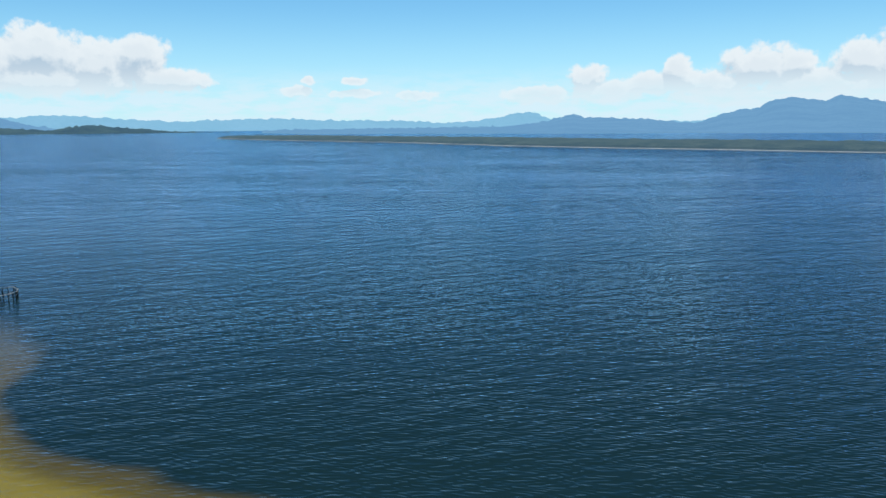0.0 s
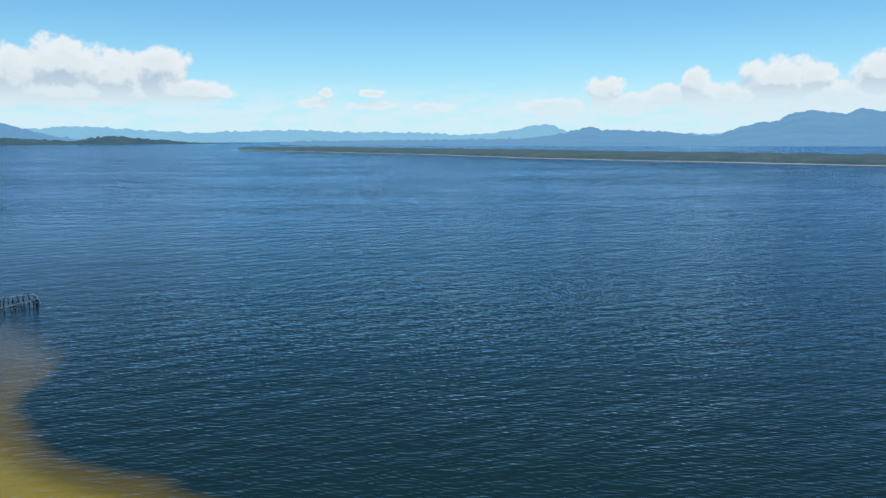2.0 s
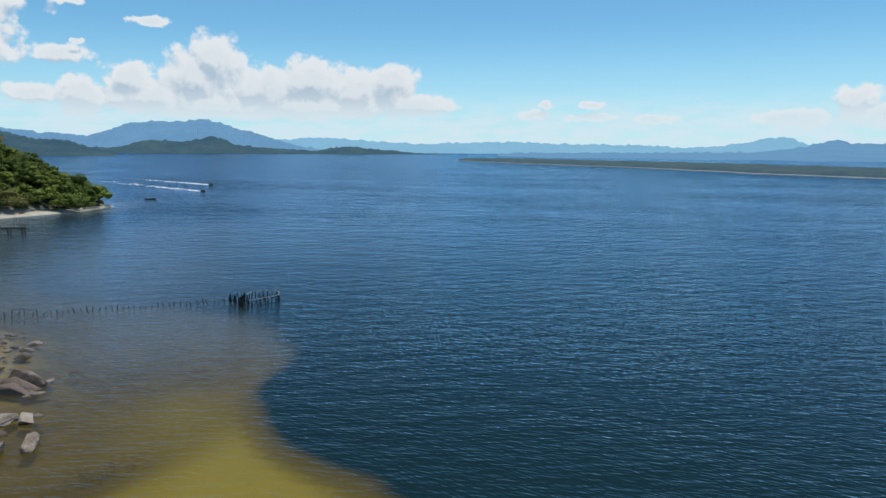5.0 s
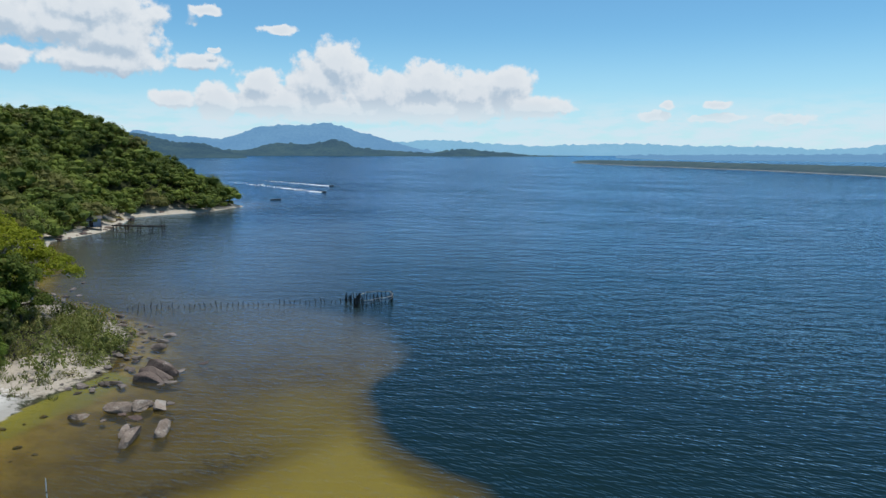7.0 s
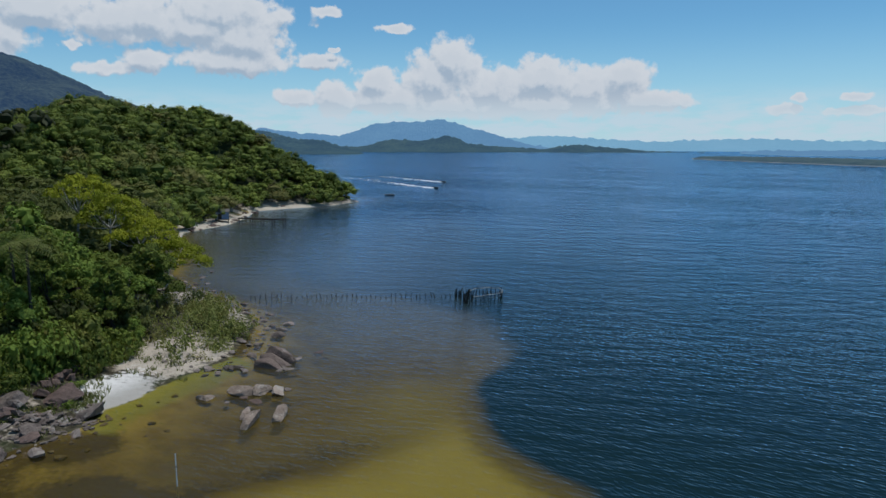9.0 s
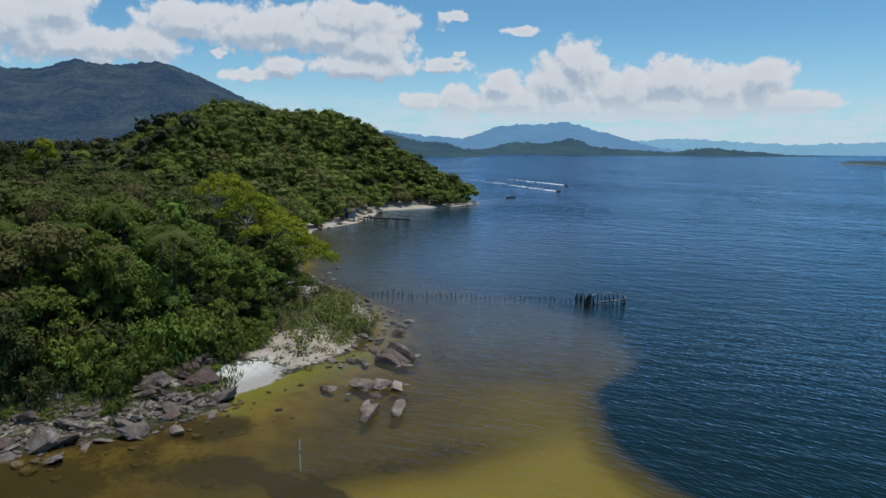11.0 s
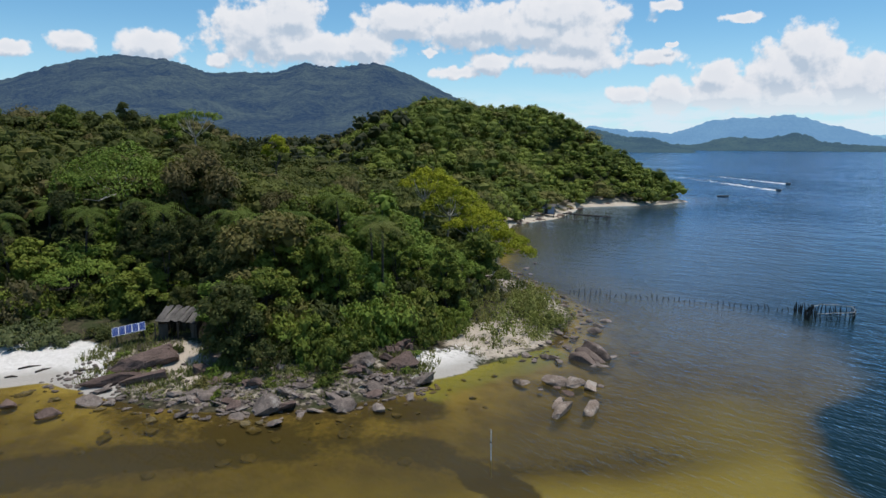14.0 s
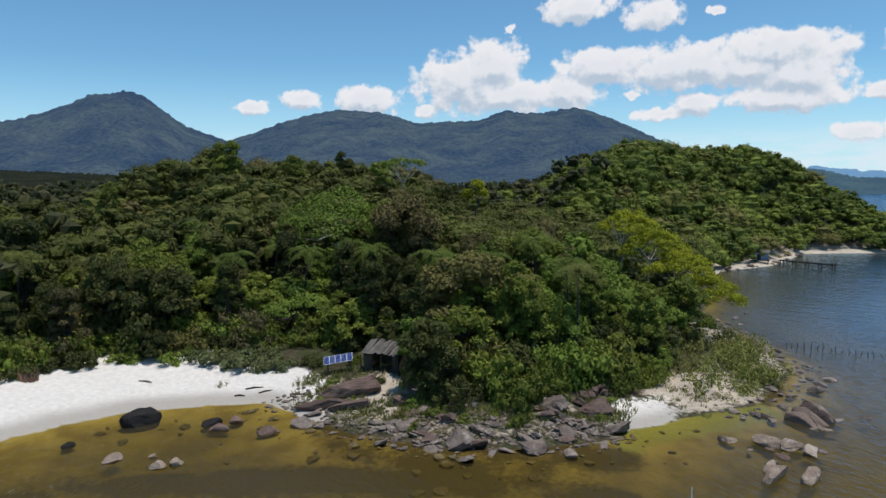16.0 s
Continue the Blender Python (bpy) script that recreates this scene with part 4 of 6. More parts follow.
def crown_blobs(rng, kind, n):
    """Clumps of a crown about 1 m in radius, standing on the origin."""
    out = []
    for k in range(n):
        a = rng.uniform(0, 6.283)
        if kind == "round":
            u = rng.uniform(-1.0, 1.0)
            q = math.sqrt(max(0.16, 1 - 0.8 * u * u)) * rng.uniform(0.4, 0.78)
            out.append(((q * math.cos(a), q * math.sin(a), 0.60 + u * 0.92), rng.uniform(0.16, 0.42)))
        elif kind == "tall":
            u = rng.uniform(-0.9, 1.0)
            q = (0.75 - 0.35 * u) * rng.uniform(0.35, 0.85)
            out.append(((q * math.cos(a), q * math.sin(a), 1.0 + u * 1.25), rng.uniform(0.18, 0.33)))
        elif kind == "mound":
            u = k / max(1, n - 1)
            q = 0.62 * math.sqrt(u)
            out.append(((q * math.cos(a), q * math.sin(a), 0.82 - 0.62 * u * u + rng.uniform(-0.10, 0.10)), rng.uniform(0.30, 0.46)))
        elif kind == "crown":
            u = (k + 0.5) / n
            q = 0.86 * math.sqrt(u) * rng.uniform(0.8, 1.1)
            out.append(((q * math.cos(2.4 * k + a * 0.2), q * math.sin(2.4 * k + a * 0.2), 0.86 - 0.80 * q * q + rng.uniform(-0.12, 0.12)), rng.uniform(0.20, 0.36)))
        elif kind == "dome":
            q = math.sqrt(rng.uniform(0.02, 1)) * 1.05
            out.append(((q * math.cos(a), q * math.sin(a), 0.78 - 0.62 * q * q + rng.uniform(-0.16, 0.10)), rng.uniform(0.14, 0.27)))
        elif kind == "umbrella":
            q = math.sqrt(rng.uniform(0.02, 1)) * 1.05
            out.append(((q * math.cos(a), q * math.sin(a), 0.75 - 0.22 * q * q + rng.uniform(-0.07, 0.07)), rng.uniform(0.13, 0.24)))
        else:
            q = rng.uniform(0.1, 0.9)
            out.append(((q * math.cos(a), q * math.sin(a), rng.uniform(0.15, 0.75)), rng.uniform(0.22, 0.36)))
    return out


def cores(blobs, share, detail):
    """The dark inner mass of each clump: a small lumpy ball of packed foliage."""
    bm = bmesh.new()
    bmesh.ops.create_icosphere(bm, subdivisions=detail, radius=1.0)
    bv = np.array([v.co for v in bm.verts])
    bf = np.array([[v.index for v in f.verts] for f in bm.faces])
    bm.free()
    V, F = [], []
    for k, (c, r) in enumerate(blobs):
        lump = 0.6 + 0.8 * value_noise(bv[:, 0] * 1.9 + k * 3.3, bv[:, 1] * 1.9 + bv[:, 2] * 1.7, k)
        V.append(np.array(c) + bv * (r * share * lump)[:, None] * np.array([1, 1, 0.8]))
        F.append(bf + k * len(bv))
    return np.concatenate(V), np.concatenate(F)


def with_cores(lv, lf, cv, cf):
    """Leaf quads and core triangles over one set of vertices."""
    return np.concatenate([lv, cv]), (lf, cf + len(lv))


def limbs(rng, height, base_r, blobs, scale, lean=(0, 0), sides=7):
    """A bent tapered trunk with limbs to the clumps of the crown."""
    hx, hy = lean
    fork = Vector((hx * 0.6, hy * 0.6, height * 0.72))
    stem = [(0, 0, -0.5), (hx * 0.12 + rng.normal() * 0.05, hy * 0.12, height * 0.22), (hx * 0.35, hy * 0.35 + rng.normal() * 0.07, height * 0.48), tuple(fork)]
    bits = [tube(stem, [base_r * 1.25, base_r, base_r * 0.8, base_r * 0.62], sides)]
    for c, r in blobs:
        end = Vector((c[0] * scale + hx, c[1] * scale + hy, height + c[2] * scale - 0.6 * scale))
        mid = fork.lerp(end, 0.5) + Vector((rng.normal() * 0.12, rng.normal() * 0.12, -0.1 * scale))
        bits.append(tube([tuple(fork), tuple(mid), tuple(end)], [base_r * 0.42, base_r * 0.25, base_r * 0.08], 4))
    return join(bits)


def tree_meshes(seed, kind, height, radius, n, density, leaf, mat, bark=BARK, lean=(0, 0), base_r=0.16, core=0.56):
    rng = np.random.default_rng(seed)
    blobs = crown_blobs(rng, kind, n)
    tv, tf = limbs(rng, height, base_r, blobs[: 7 if kind not in ("umbrella", "dome") else 11], radius, lean)
    pts, nor = crown_points(rng, blobs, density * radius * radius)
    pts = pts * radius + np.array([lean[0], lean[1], height - 0.6 * radius])
    lv, lf = leaves(rng, pts, nor, leaf, leaf * 0.6)
    if core:
        cv, cf = cores(blobs, core, 1)
        lv, lf = with_cores(lv, lf, cv * radius + np.array([lean[0], lean[1], height - 0.6 * radius]), cf)
    return mesh_of("trunk", tv, tf, bark, True), mesh_of("crown", lv, lf, mat)


def make_tree(m, meshes, name, label, group="trees of the shore forest", category="tree"):
    t = thing(name, m, label, category, group)
    part_mesh("trunk", meshes[0], t)
    part_mesh("crown", meshes[1], t)
    return t


rng = np.random.default_rng(7)
KINDS = []          # (meshes, name, label, share)
for seed, kind, hgt, rad, n, dens, leaf, mat, share, label in (
        (1, "round", 4.3, 2.9, 30, 84, 0.31, LEAF, 6, "dense rounded green broadleaf tree on the slope"),
        (2, "dome", 4.8, 3.2, 40, 76, 0.31, LEAF, 6, "broad green broadleaf tree with clumped crown"),
        (3, "tall", 4.4, 2.3, 30, 112, 0.30, LEAF, 4, "tall narrow green forest tree"),
        (4, "round", 4.2, 2.8, 30, 92, 0.29, LEAF_DARK, 5, "dark green dense forest tree"),
        (5, "tall", 4.4, 2.4, 29, 112, 0.29, LEAF_DARK, 3, "dark olive forest tree with ragged crown"),
        (6, "dome", 4.2, 3.2, 44, 70, 0.27, LEAF_LIGHT, 2.6, "light green tree with a flat spreading crown"),
        (7, "dome", 4.0, 3.6, 46, 60, 0.28, LEAF, 4, "spreading green tree with a layered crown"),
        (8, "round", 3.9, 2.5, 26, 96, 0.31, LEAF_LIGHT, 3, "bright green rounded broadleaf tree"),
        (9, "round", 4.8, 3.0, 30, 70, 0.30, LEAF_BROWN, 1.5, "olive brown forest tree in half-dry leaf")):
    KINDS.append((tree_meshes(seed, kind, hgt, rad, n, dens, leaf, mat), "tree", label, share))
shares = np.array([k[3] for k in KINDS], float)
shares /= shares.sum()
# darker trees stand towards the beach, brighter ones towards the point
DARK_SIDE = np.array([4.0 if 'dark' in k[2] or 'olive' in k[2] else 0.3 if 'light' in k[2] or 'bright' in k[2] else 0.8 for k in KINDS])
BRIGHT_SIDE = np.array([4.0 if 'bright' in k[2] or 'light' in k[2] else 0.2 if 'dark' in k[2] or 'olive' in k[2] else 1.0 for k in KINDS])


def forest_edge(x, y):
    """How far inland the wood begins."""
    e = np.interp(y, [-30, -6, -4, 2, 3, 7.2, 8.6, 20, 22, 30, 37, 40, 60, 85, 100, 170], [13, 12, 12.5, 12.5, 13.5, 13.5, 7.0, 7.0, 9.5, 8.5, 7.5, 5.0, 4.5, 5, 5, 4])
    return e


def scatter(lo_x, hi_x, lo_y, hi_y, gap, seed):
    rg = np.random.default_rng(seed)
    gx_, gy_ = np.meshgrid(np.arange(lo_x, hi_x, gap), np.arange(lo_y, hi_y, gap))
    x = gx_.ravel() + rg.uniform(-0.42, 0.42, gx_.size) * gap
    y = gy_.ravel() + rg.uniform(-0.42, 0.42, gy_.size) * gap
    z, sd = lie_of_land(x, y)
    return x, y, z, sd, rg


# near wood: a tree for each place
x, y, z, sd, rg = scatter(-150, -48, -60, 75, 4.5, 21)
az_, r_ = bearing(x, y)
ok = (sd > forest_edge(x, y)) & (az_ > 44) & (az_ < 118) & (np.hypot(x + 69, y - 6) > 4.2) & (np.hypot(x + 70, y - 1.5) > 4.5)
STANDS = ((60.3, 89), (62.2, 92), (64.2, 96), (86.7, 92), (90.2, 77), (80.3, 62))
for a, r in STANDS:
    qx, qy = at_bearing(a, r)
    ok &= np.hypot(x - qx, y - qy) > 3.4
ok &= ~((az_ > 55) & (az_ < 60.5) & (r_ > 84) & (r_ < 125)) & ~((az_ < 58.2) & (r_ < 92))
near_wood = np.where(ok & (r_ < 92))[0]
for i in near_wood:
    own = shares * (DARK_SIDE if az_[i] > 78 else BRIGHT_SIDE if az_[i] < 71 else 1.0)
    k = int(rg.choice(len(KINDS), p=own / own.sum()))
    meshes, name, label, _ = KINDS[k]
    edge = sd[i] - float(forest_edge(x[i], y[i]))
    s = rg.choice([0.75, 0.9, 1.0, 1.15, 1.3, 1.5]) * (0.62 + 0.38 * min(1.0, edge / 7.0))
    if az_[i] < 63 and r_[i] < 88:
        s *= 0.78
    make_tree(pose(x[i], y[i], z[i] - 0.2 - 2.5 * max(0.0, s - 1) - (1.5 if y[i] > -3 else 2.4) * max(0.0, 1 - edge / 6.0), 0, 0, rg.uniform(0, 360)) @ Matrix.Diagonal((s * rg.uniform(0.9, 1.15), s * rg.uniform(0.9, 1.15), s * rg.uniform(0.85, 1.25), 1)), meshes, name, label)


def joined_wood(name, label, places, seed, density, leaf, n_clumps, mat=None):
    """Countless trees as one stand: trunks are hidden, crowns of leaf sprays of one true size share one mesh."""
    rg = np.random.default_rng(seed)
    steps = (1.6, 2.2, 2.9, 3.7, 4.8)
    kinds = []
    for b in steps:
        for q in range(4):
            blobs = crown_blobs(rg, ("mound", "crown", "mound", "crown")[q], int(n_clumps * (0.6 + 0.13 * b)))
            pts, nor = crown_points(rg, blobs, density * b * b, -0.25)
            cv, cf = cores(blobs, 0.66, 1)
            kinds.append(with_cores(*leaves(rg, pts, nor, leaf / b, leaf / b * 0.62), cv, cf))
    V, Q, F, T, n = [], [], [], [], 0
    for px, py, pz, s in places:
        v, f = kinds[4 * int(np.argmin([abs(s - b) for b in steps])) + int(rg.integers(0, 4))]
        a = rg.uniform(0, 6.283)
        ca, sa = math.cos(a), math.sin(a)
        q = v * np.array([s * rg.uniform(0.9, 1.2), s * rg.uniform(0.9, 1.2), s * rg.uniform(0.8, 1.2)])
        q = np.stack([q[:, 0] * ca - q[:, 1] * sa + px, q[:, 0] * sa + q[:, 1] * ca + py, q[:, 2] + pz], 1)
        V.append(q)
        Q.append(f[0] + n)
        F.append(f[1] + n)
        T.append(np.full(len(q), rg.uniform(0, 1)))
        n += len(q)
    me = mesh_of(name, np.concatenate(V), (np.concatenate(Q), np.concatenate(F)), mat or LEAF_FAR)
    float_layer(me, "tint", np.concatenate(T))
    return tagged(new(name, me), label, "forest", kind="stuff")


def mixed_stand(lo_x, hi_x, lo_y, hi_y, sizes, crowding, tries, seed, fits):
    """Places for trees of mixed size, the large ones first, that crowd but don't swallow one another."""
    rg = np.random.default_rng(seed)
    x, y = rg.uniform(lo_x, hi_x, tries), rg.uniform(lo_y, hi_y, tries)
    z, sd = lie_of_land(x, y)
    az_, r_ = bearing(x, y)
    keep = np.where(fits(x, y, z, sd, az_, r_))[0]
    size = np.sort(rg.choice(sizes, len(keep)))[::-1]
    cells, out = {}, []
    for i, s in zip(keep, size):
        cx_, cy_ = int(x[i] // 5), int(y[i] // 5)
        if any(math.hypot(x[i] - qx, y[i] - qy) < crowding * (s + qs) for a in (-2, -1, 0, 1, 2) for b in (-2, -1, 0, 1, 2) for qx, qy, qs in cells.get((cx_ + a, cy_ + b), ())):
            continue
        cells.setdefault((cx_, cy_), []).append((x[i], y[i], s))
        out.append((x[i], y[i], z[i], s, sd[i]))
    return out, rg


def on_hill(x, y, z, sd, az_, r_):
    return (sd > forest_edge(x, y)) & (az_ > 50) & (az_ < 112.5) & (r_ >= 92) & (r_ < 165) & ~((az_ > 55) & (az_ < 60.5) & (r_ < 125))


def on_headland(x, y, z, sd, az_, r_):
    return (sd > np.where(az_ > 47.5, 3.6, 1.8)) & ~((az_ > 53.1) & (az_ < 54.9) & (r_ < 189)) & (az_ > 40) & (az_ < 78) & (r_ > 150) & (r_ < 285)


stand, rg = mixed_stand(-170, -48, -60, 110, [2.0, 2.4, 2.9, 3.5, 4.2, 5.0], 0.50, 20000, 31, on_hill)
joined_wood("forest_on_hill", "dense mixed green forest covering the hill", [(px, py, pz + 7.6 - 1.05 * q + rg.uniform(-1.3, 0.9), q) for px, py, pz, q, d in stand], 31, 5.8, 0.38, 14, LEAF_HILL)
stand, rg = mixed_stand(-420, -130, 60, 235, [1.5, 1.9, 2.4, 3.0, 3.7, 4.6, 5.4], 0.46, 26000, 33, on_headland)
joined_wood("forest_on_headland", "green forest covering the rounded headland", [(px, py, pz + (5.8 - 1.1 * q + rg.uniform(-1.0, 0.8)) * min(1.0, 0.3 + d / 18), q) for px, py, pz, q, d in stand], 33, 4.6, 0.46, 13)

x, y, z, sd, rg = scatter(-420, -60, -230, 120, 12.0, 25)
az_, r_ = bearing(x, y)
ok = (sd > 20) & (((r_ >= 170) & (az_ < 104)) | ((r_ >= 80) & (az_ >= 104))) & (az_ > 66) & (az_ < 150) & (r_ < 390)
joined_wood("lowland_forest", "dark lowland forest behind the hill", [(x[i], y[i], z[i] + rg.uniform(1.5, 4.0), rg.uniform(4.6, 6.4)) for i in np.where(ok)[0]], 35, 0.35, 1.5, 5, LEAF_LOW)


# undergrowth and shrubs at the edge of the wood
BUSHES = [(tree_meshes(50 + k, "bush", 0.45, 1.25, 16, 85 if k < 3 else 45, lf, mt, base_r=0.05, core=0.5 if k < 3 else 0.0), lb) for k, (lf, mt, lb) in enumerate((
    (0.24, LEAF, "low green bush at the edge of the wood"), (0.22, LEAF_LIGHT, "bright green bush at the edge of the wood"),
    (0.22, LEAF_DARK, "dark green bush at the edge of the wood"), (0.17, LEAF_OLIVE, "sparse olive shrub among the shore rocks")))]


THICKETS = [tree_meshes(150 + k, "bush", 1.0, 2.5, 24, 26, 0.29, mt, base_r=0.07, core=0.5) for k, mt in enumerate((LEAF, LEAF_LIGHT, LEAF_DARK))]


def bush(px, py, s, k, tall=1.0, name="bush", label=""):
    meshes, lb = BUSHES[k]
    if s > 1.5 and k < 3:
        meshes, s = THICKETS[k], s * 0.5
    return make_tree(pose(px, py, ground_z(px, py) - 0.1, 0, 0, (px * 77 + py * 31) % 360) @ Matrix.Diagonal((s, s, s * tall, 1)), meshes, name, label or lb, "bushes along the wood", "bush")


x, y, z, sd, rg = scatter(-100, -48, -50, 62, 2.1, 27)
az_, r_ = bearing(x, y)
e = forest_edge(x, y)
rim = np.where((sd > e - 1.4) & (sd < e + np.where(y > 35.5, 6.0, 4.5)) & (az_ > 50) & (az_ < 116) & (np.hypot(x + 68, y - 4) > 4.5) & (np.hypot(x + 70, y - 1) > 3.5) & (rg.uniform(0, 1, len(x)) < np.where(y > 35.5, 0.30, 0.6)))[0]
for i in rim:
    bush(x[i], y[i], rg.uniform(0.8, 1.6), 3 if y[i] > 29 else int(rg.choice(3, p=[0.5, 0.25, 0.25])), rg.uniform(0.8, 1.3) if y[i] < 35.5 else rg.uniform(1.2, 1.9))


# leafy skirt of the wood, reaching down to the rocks and the sand
x, y, z, sd, rg = scatter(-100, -48, -50, 60, 2.7, 28)
az_, r_ = bearing(x, y)
e = forest_edge(x, y)
rim = np.where((y < 30) & (sd > e - 0.8) & (sd < e + np.where(y < -2, 7.5, 3.2)) & (az_ > 59) & (az_ < 116) & (np.hypot(x + 68.8, y - 4.2) > 4.2) & (np.hypot(x + 66, y - 6.5) > 3.2) & (np.hypot(x + 70, y - 1) > 4.0))[0]
for i in rim:
    s = rg.uniform(1.5, 2.5) * (1.0 if 8 < y[i] < 24 else 0.62 if sd[i] < e[i] + 1.2 else 0.95)
    bush(x[i], y[i], s, int(rg.choice(3, p=[0.42, 0.50, 0.08] if y[i] > 6 else [0.5, 0.1, 0.4])), rg.uniform(1.1, 1.6), "large_bush", "leafy green thicket at the foot of the wood")


for px, py, q in ((-61.2, 20.6, 2.3), (-62.2, 22.8, 2.5), (-63.2, 25.6, 2.4), (-60.2, 18.6, 1.8), (-60.6, 25.4, 1.6), (-62.0, 28.6, 1.6)):
    bush(px, py, q, int(q * 10) % 2, 1.7, "large_bush", "leafy green thicket overhanging the sand pocket")


x, y, z, sd, rg = scatter(-110, -48, -56, 62, 3.5, 29)
az_, r_ = bearing(x, y)
e = forest_edge(x, y)
for i in np.where((y < 34) & (sd > e + 1.0) & (sd < e + 10) & (az_ > 57) & (az_ < 112) & (np.hypot(x + 71, y - 7) > 7.5) & (np.hypot(x + 70, y - 1.5) > 4.5))[0]:
    bush(x[i], y[i], rg.uniform(1.7, 2.7), int(rg.choice(3, p=[0.45, 0.15, 0.4])), rg.uniform(1.2, 1.8), "large_bush", "leafy undergrowth beneath the forest trees")


# ---- trees that stand out ----
def special(seed, kind, az, r, height, radius, n, density, leaf, mat, label, bark=BARK, lean=(0, 0), base_r=0.2, name="tree", top=None):
    px, py = at_bearing(az, r)
    if top:
        height = max(2.0, top - ground_z(px, py) - 0.4 * radius)
    return make_tree(pose(px, py, ground_z(px, py) - 0.2), tree_meshes(seed, kind, height, radius, n, density, leaf, mat, bark, lean, base_r, 0.0 if kind in ("umbrella", "dome") else 0.56), name, label, "trees that stand out")


for seed, a, r, rad, top, label in ((71, 60.3, 88.5, 3.6, 11.4, "spreading tree in yellow-green leaf leaning over the bay"), (70, 58.3, 86, 3.6, 8.9, "low yellow-green tree hanging over the water"),
                                    (72, 62.2, 92, 3.6, 13.8, "yellow-green tree behind the shore"), (69, 64.2, 96, 3.4, 16.0, "tall yellow-green tree at the top of the slope")):
    special(seed, "dome", a, r, top, rad, 62, 44, 0.31, LEAF_YELLOW, label, BARK_PALE, (0.6, 1.0), 0.17, top=top)
for seed, kind, a, r, hgt, rad, mat in ((171, "round", 94.9, 122, 8.6, 2.9, LEAF), (172, "tall", 98.2, 118, 6.6, 2.5, LEAF_DARK), (173, "tall", 86.0, 124, 6.6, 2.5, LEAF_DARK), (174, "round", 90.2, 122, 7.8, 2.6, LEAF),
                                       (175, "round", 77.6, 126, 8.0, 2.5, LEAF_DARK), (176, "tall", 103.4, 116, 7.6, 2.4, LEAF), (177, "round", 83.2, 128, 7.6, 2.4, LEAF_LIGHT)):
    special(seed, kind, a, r, hgt, rad, 30, 66, 0.36, mat, "forest tree rising over the canopy of the ridge", base_r=0.2)
special(73, "dome", 86.7, 92, 10.4, 7.0, 110, 15, 0.36, LEAF_LIGHT, "light green umbrella tree with bare pale branches", BARK_PALE, (0, 0), 0.26)
special(74, "umbrella", 81.4, 122, 12.2, 3.6, 40, 24, 0.36, LEAF_LIGHT, "light green umbrella tree on the ridge", BARK_PALE)
special(75, "umbrella", 90.2, 77, 3.4, 3.4, 45, 34, 0.30, LEAF_LIGHT, "low spreading bright green tree behind the beach")
special(76, "round", 80.3, 62, 3.0, 1.9, 30, 60, 0.34, LEAF_LIGHT, "bright green young tree beside the cabin")
special(77, "round", 75.5, 118, 12.0, 2.2, 20, 40, 0.36, LEAF_YELLOW, "tree with yellow flowering top")
special(78, "tall", 62.0, 70, 4.2, 1.9, 30, 60, 0.36, LEAF, "leafy green tree at the point")
special(79, "round", 59.4, 80, 5.2, 2.5, 34, 50, 0.38, LEAF, "tall leafy tree at the point, dark below")


def palm_meshes(seed, height):
    rg = np.random.default_rng(seed)
    bend = rg.normal(size=2) * 0.35
    stem = [(bend[0] * t * t, bend[1] * t * t, height * t - 0.3) for t in (0, 0.25, 0.5, 0.75, 1.0)]
    tv, tf = tube(stem, [0.17, 0.13, 0.12, 0.11, 0.10], 7)
    top = Vector(stem[-1])
    bits = []
    for k in range(17):
        a = 6.283 * k / 17 + rg.normal() * 0.15
        lift, ln = rg.uniform(0.15, 1.3), rg.uniform(2.8, 3.7)
        out = Vector((math.cos(a), math.sin(a), 0))
        side = Vector((-math.sin(a), math.cos(a), 0))
        pts = []
        for q in range(9):
            t = q / 8
            pts.append(top + out * (ln * (t * math.cos(lift * (1 - t)) * 0.82)) + Vector((0, 0, ln * (math.sin(lift) * t - 0.95 * t * t))))
        v, f = [], []
        for q in range(8):
            for half in range(2):
                p = pts[q].lerp(pts[q + 1], half * 0.5)
                d = (pts[q + 1] - pts[q]).normalized()
                wl = 0.62 * math.sin(math.pi * min(1, 0.18 + 0.8 * (q + half * 0.5) / 8))
                for sgn in (-1, 1):
                    tip = p + side * (sgn * wl) + d * 0.22 + Vector((0, 0, -0.42 * wl + rg.normal() * 0.05))
                    j = len(v)
                    v += [tuple(p - d * 0.05), tuple(p + d * 0.06), tuple(tip + d * 0.03), tuple(tip - d * 0.02)]
                    f.append((j, j + 1, j + 2, j + 3))
        bits.append((v, f))
    v, f = join(bits)
    return mesh_of("trunk", tv, tf, BARK, True), mesh_of("crown", v, f, PALM)


PALMS = [palm_meshes(91, 7.6), palm_meshes(92, 8.4), palm_meshes(93, 9.2)]
for k, (a, r) in enumerate(((102.1, 88), (94.0, 80), (109.4, 84), (77.6, 75), (89.3, 82), (74.0, 68), (71.7, 67), (68.0, 72), (67.2, 66), (97.5, 96), (83.5, 80),
                            (79.0, 70), (104.5, 88), (86.0, 84), (70.5, 78), (91.5, 88))):
    px, py = at_bearing(a, r)
    make_tree(pose(px, py, ground_z(px, py), 0, 0, 47 * k), PALMS[k % 3], "palm", "feather-leaved palm with a thin pale trunk", "palms in the wood", "palm")


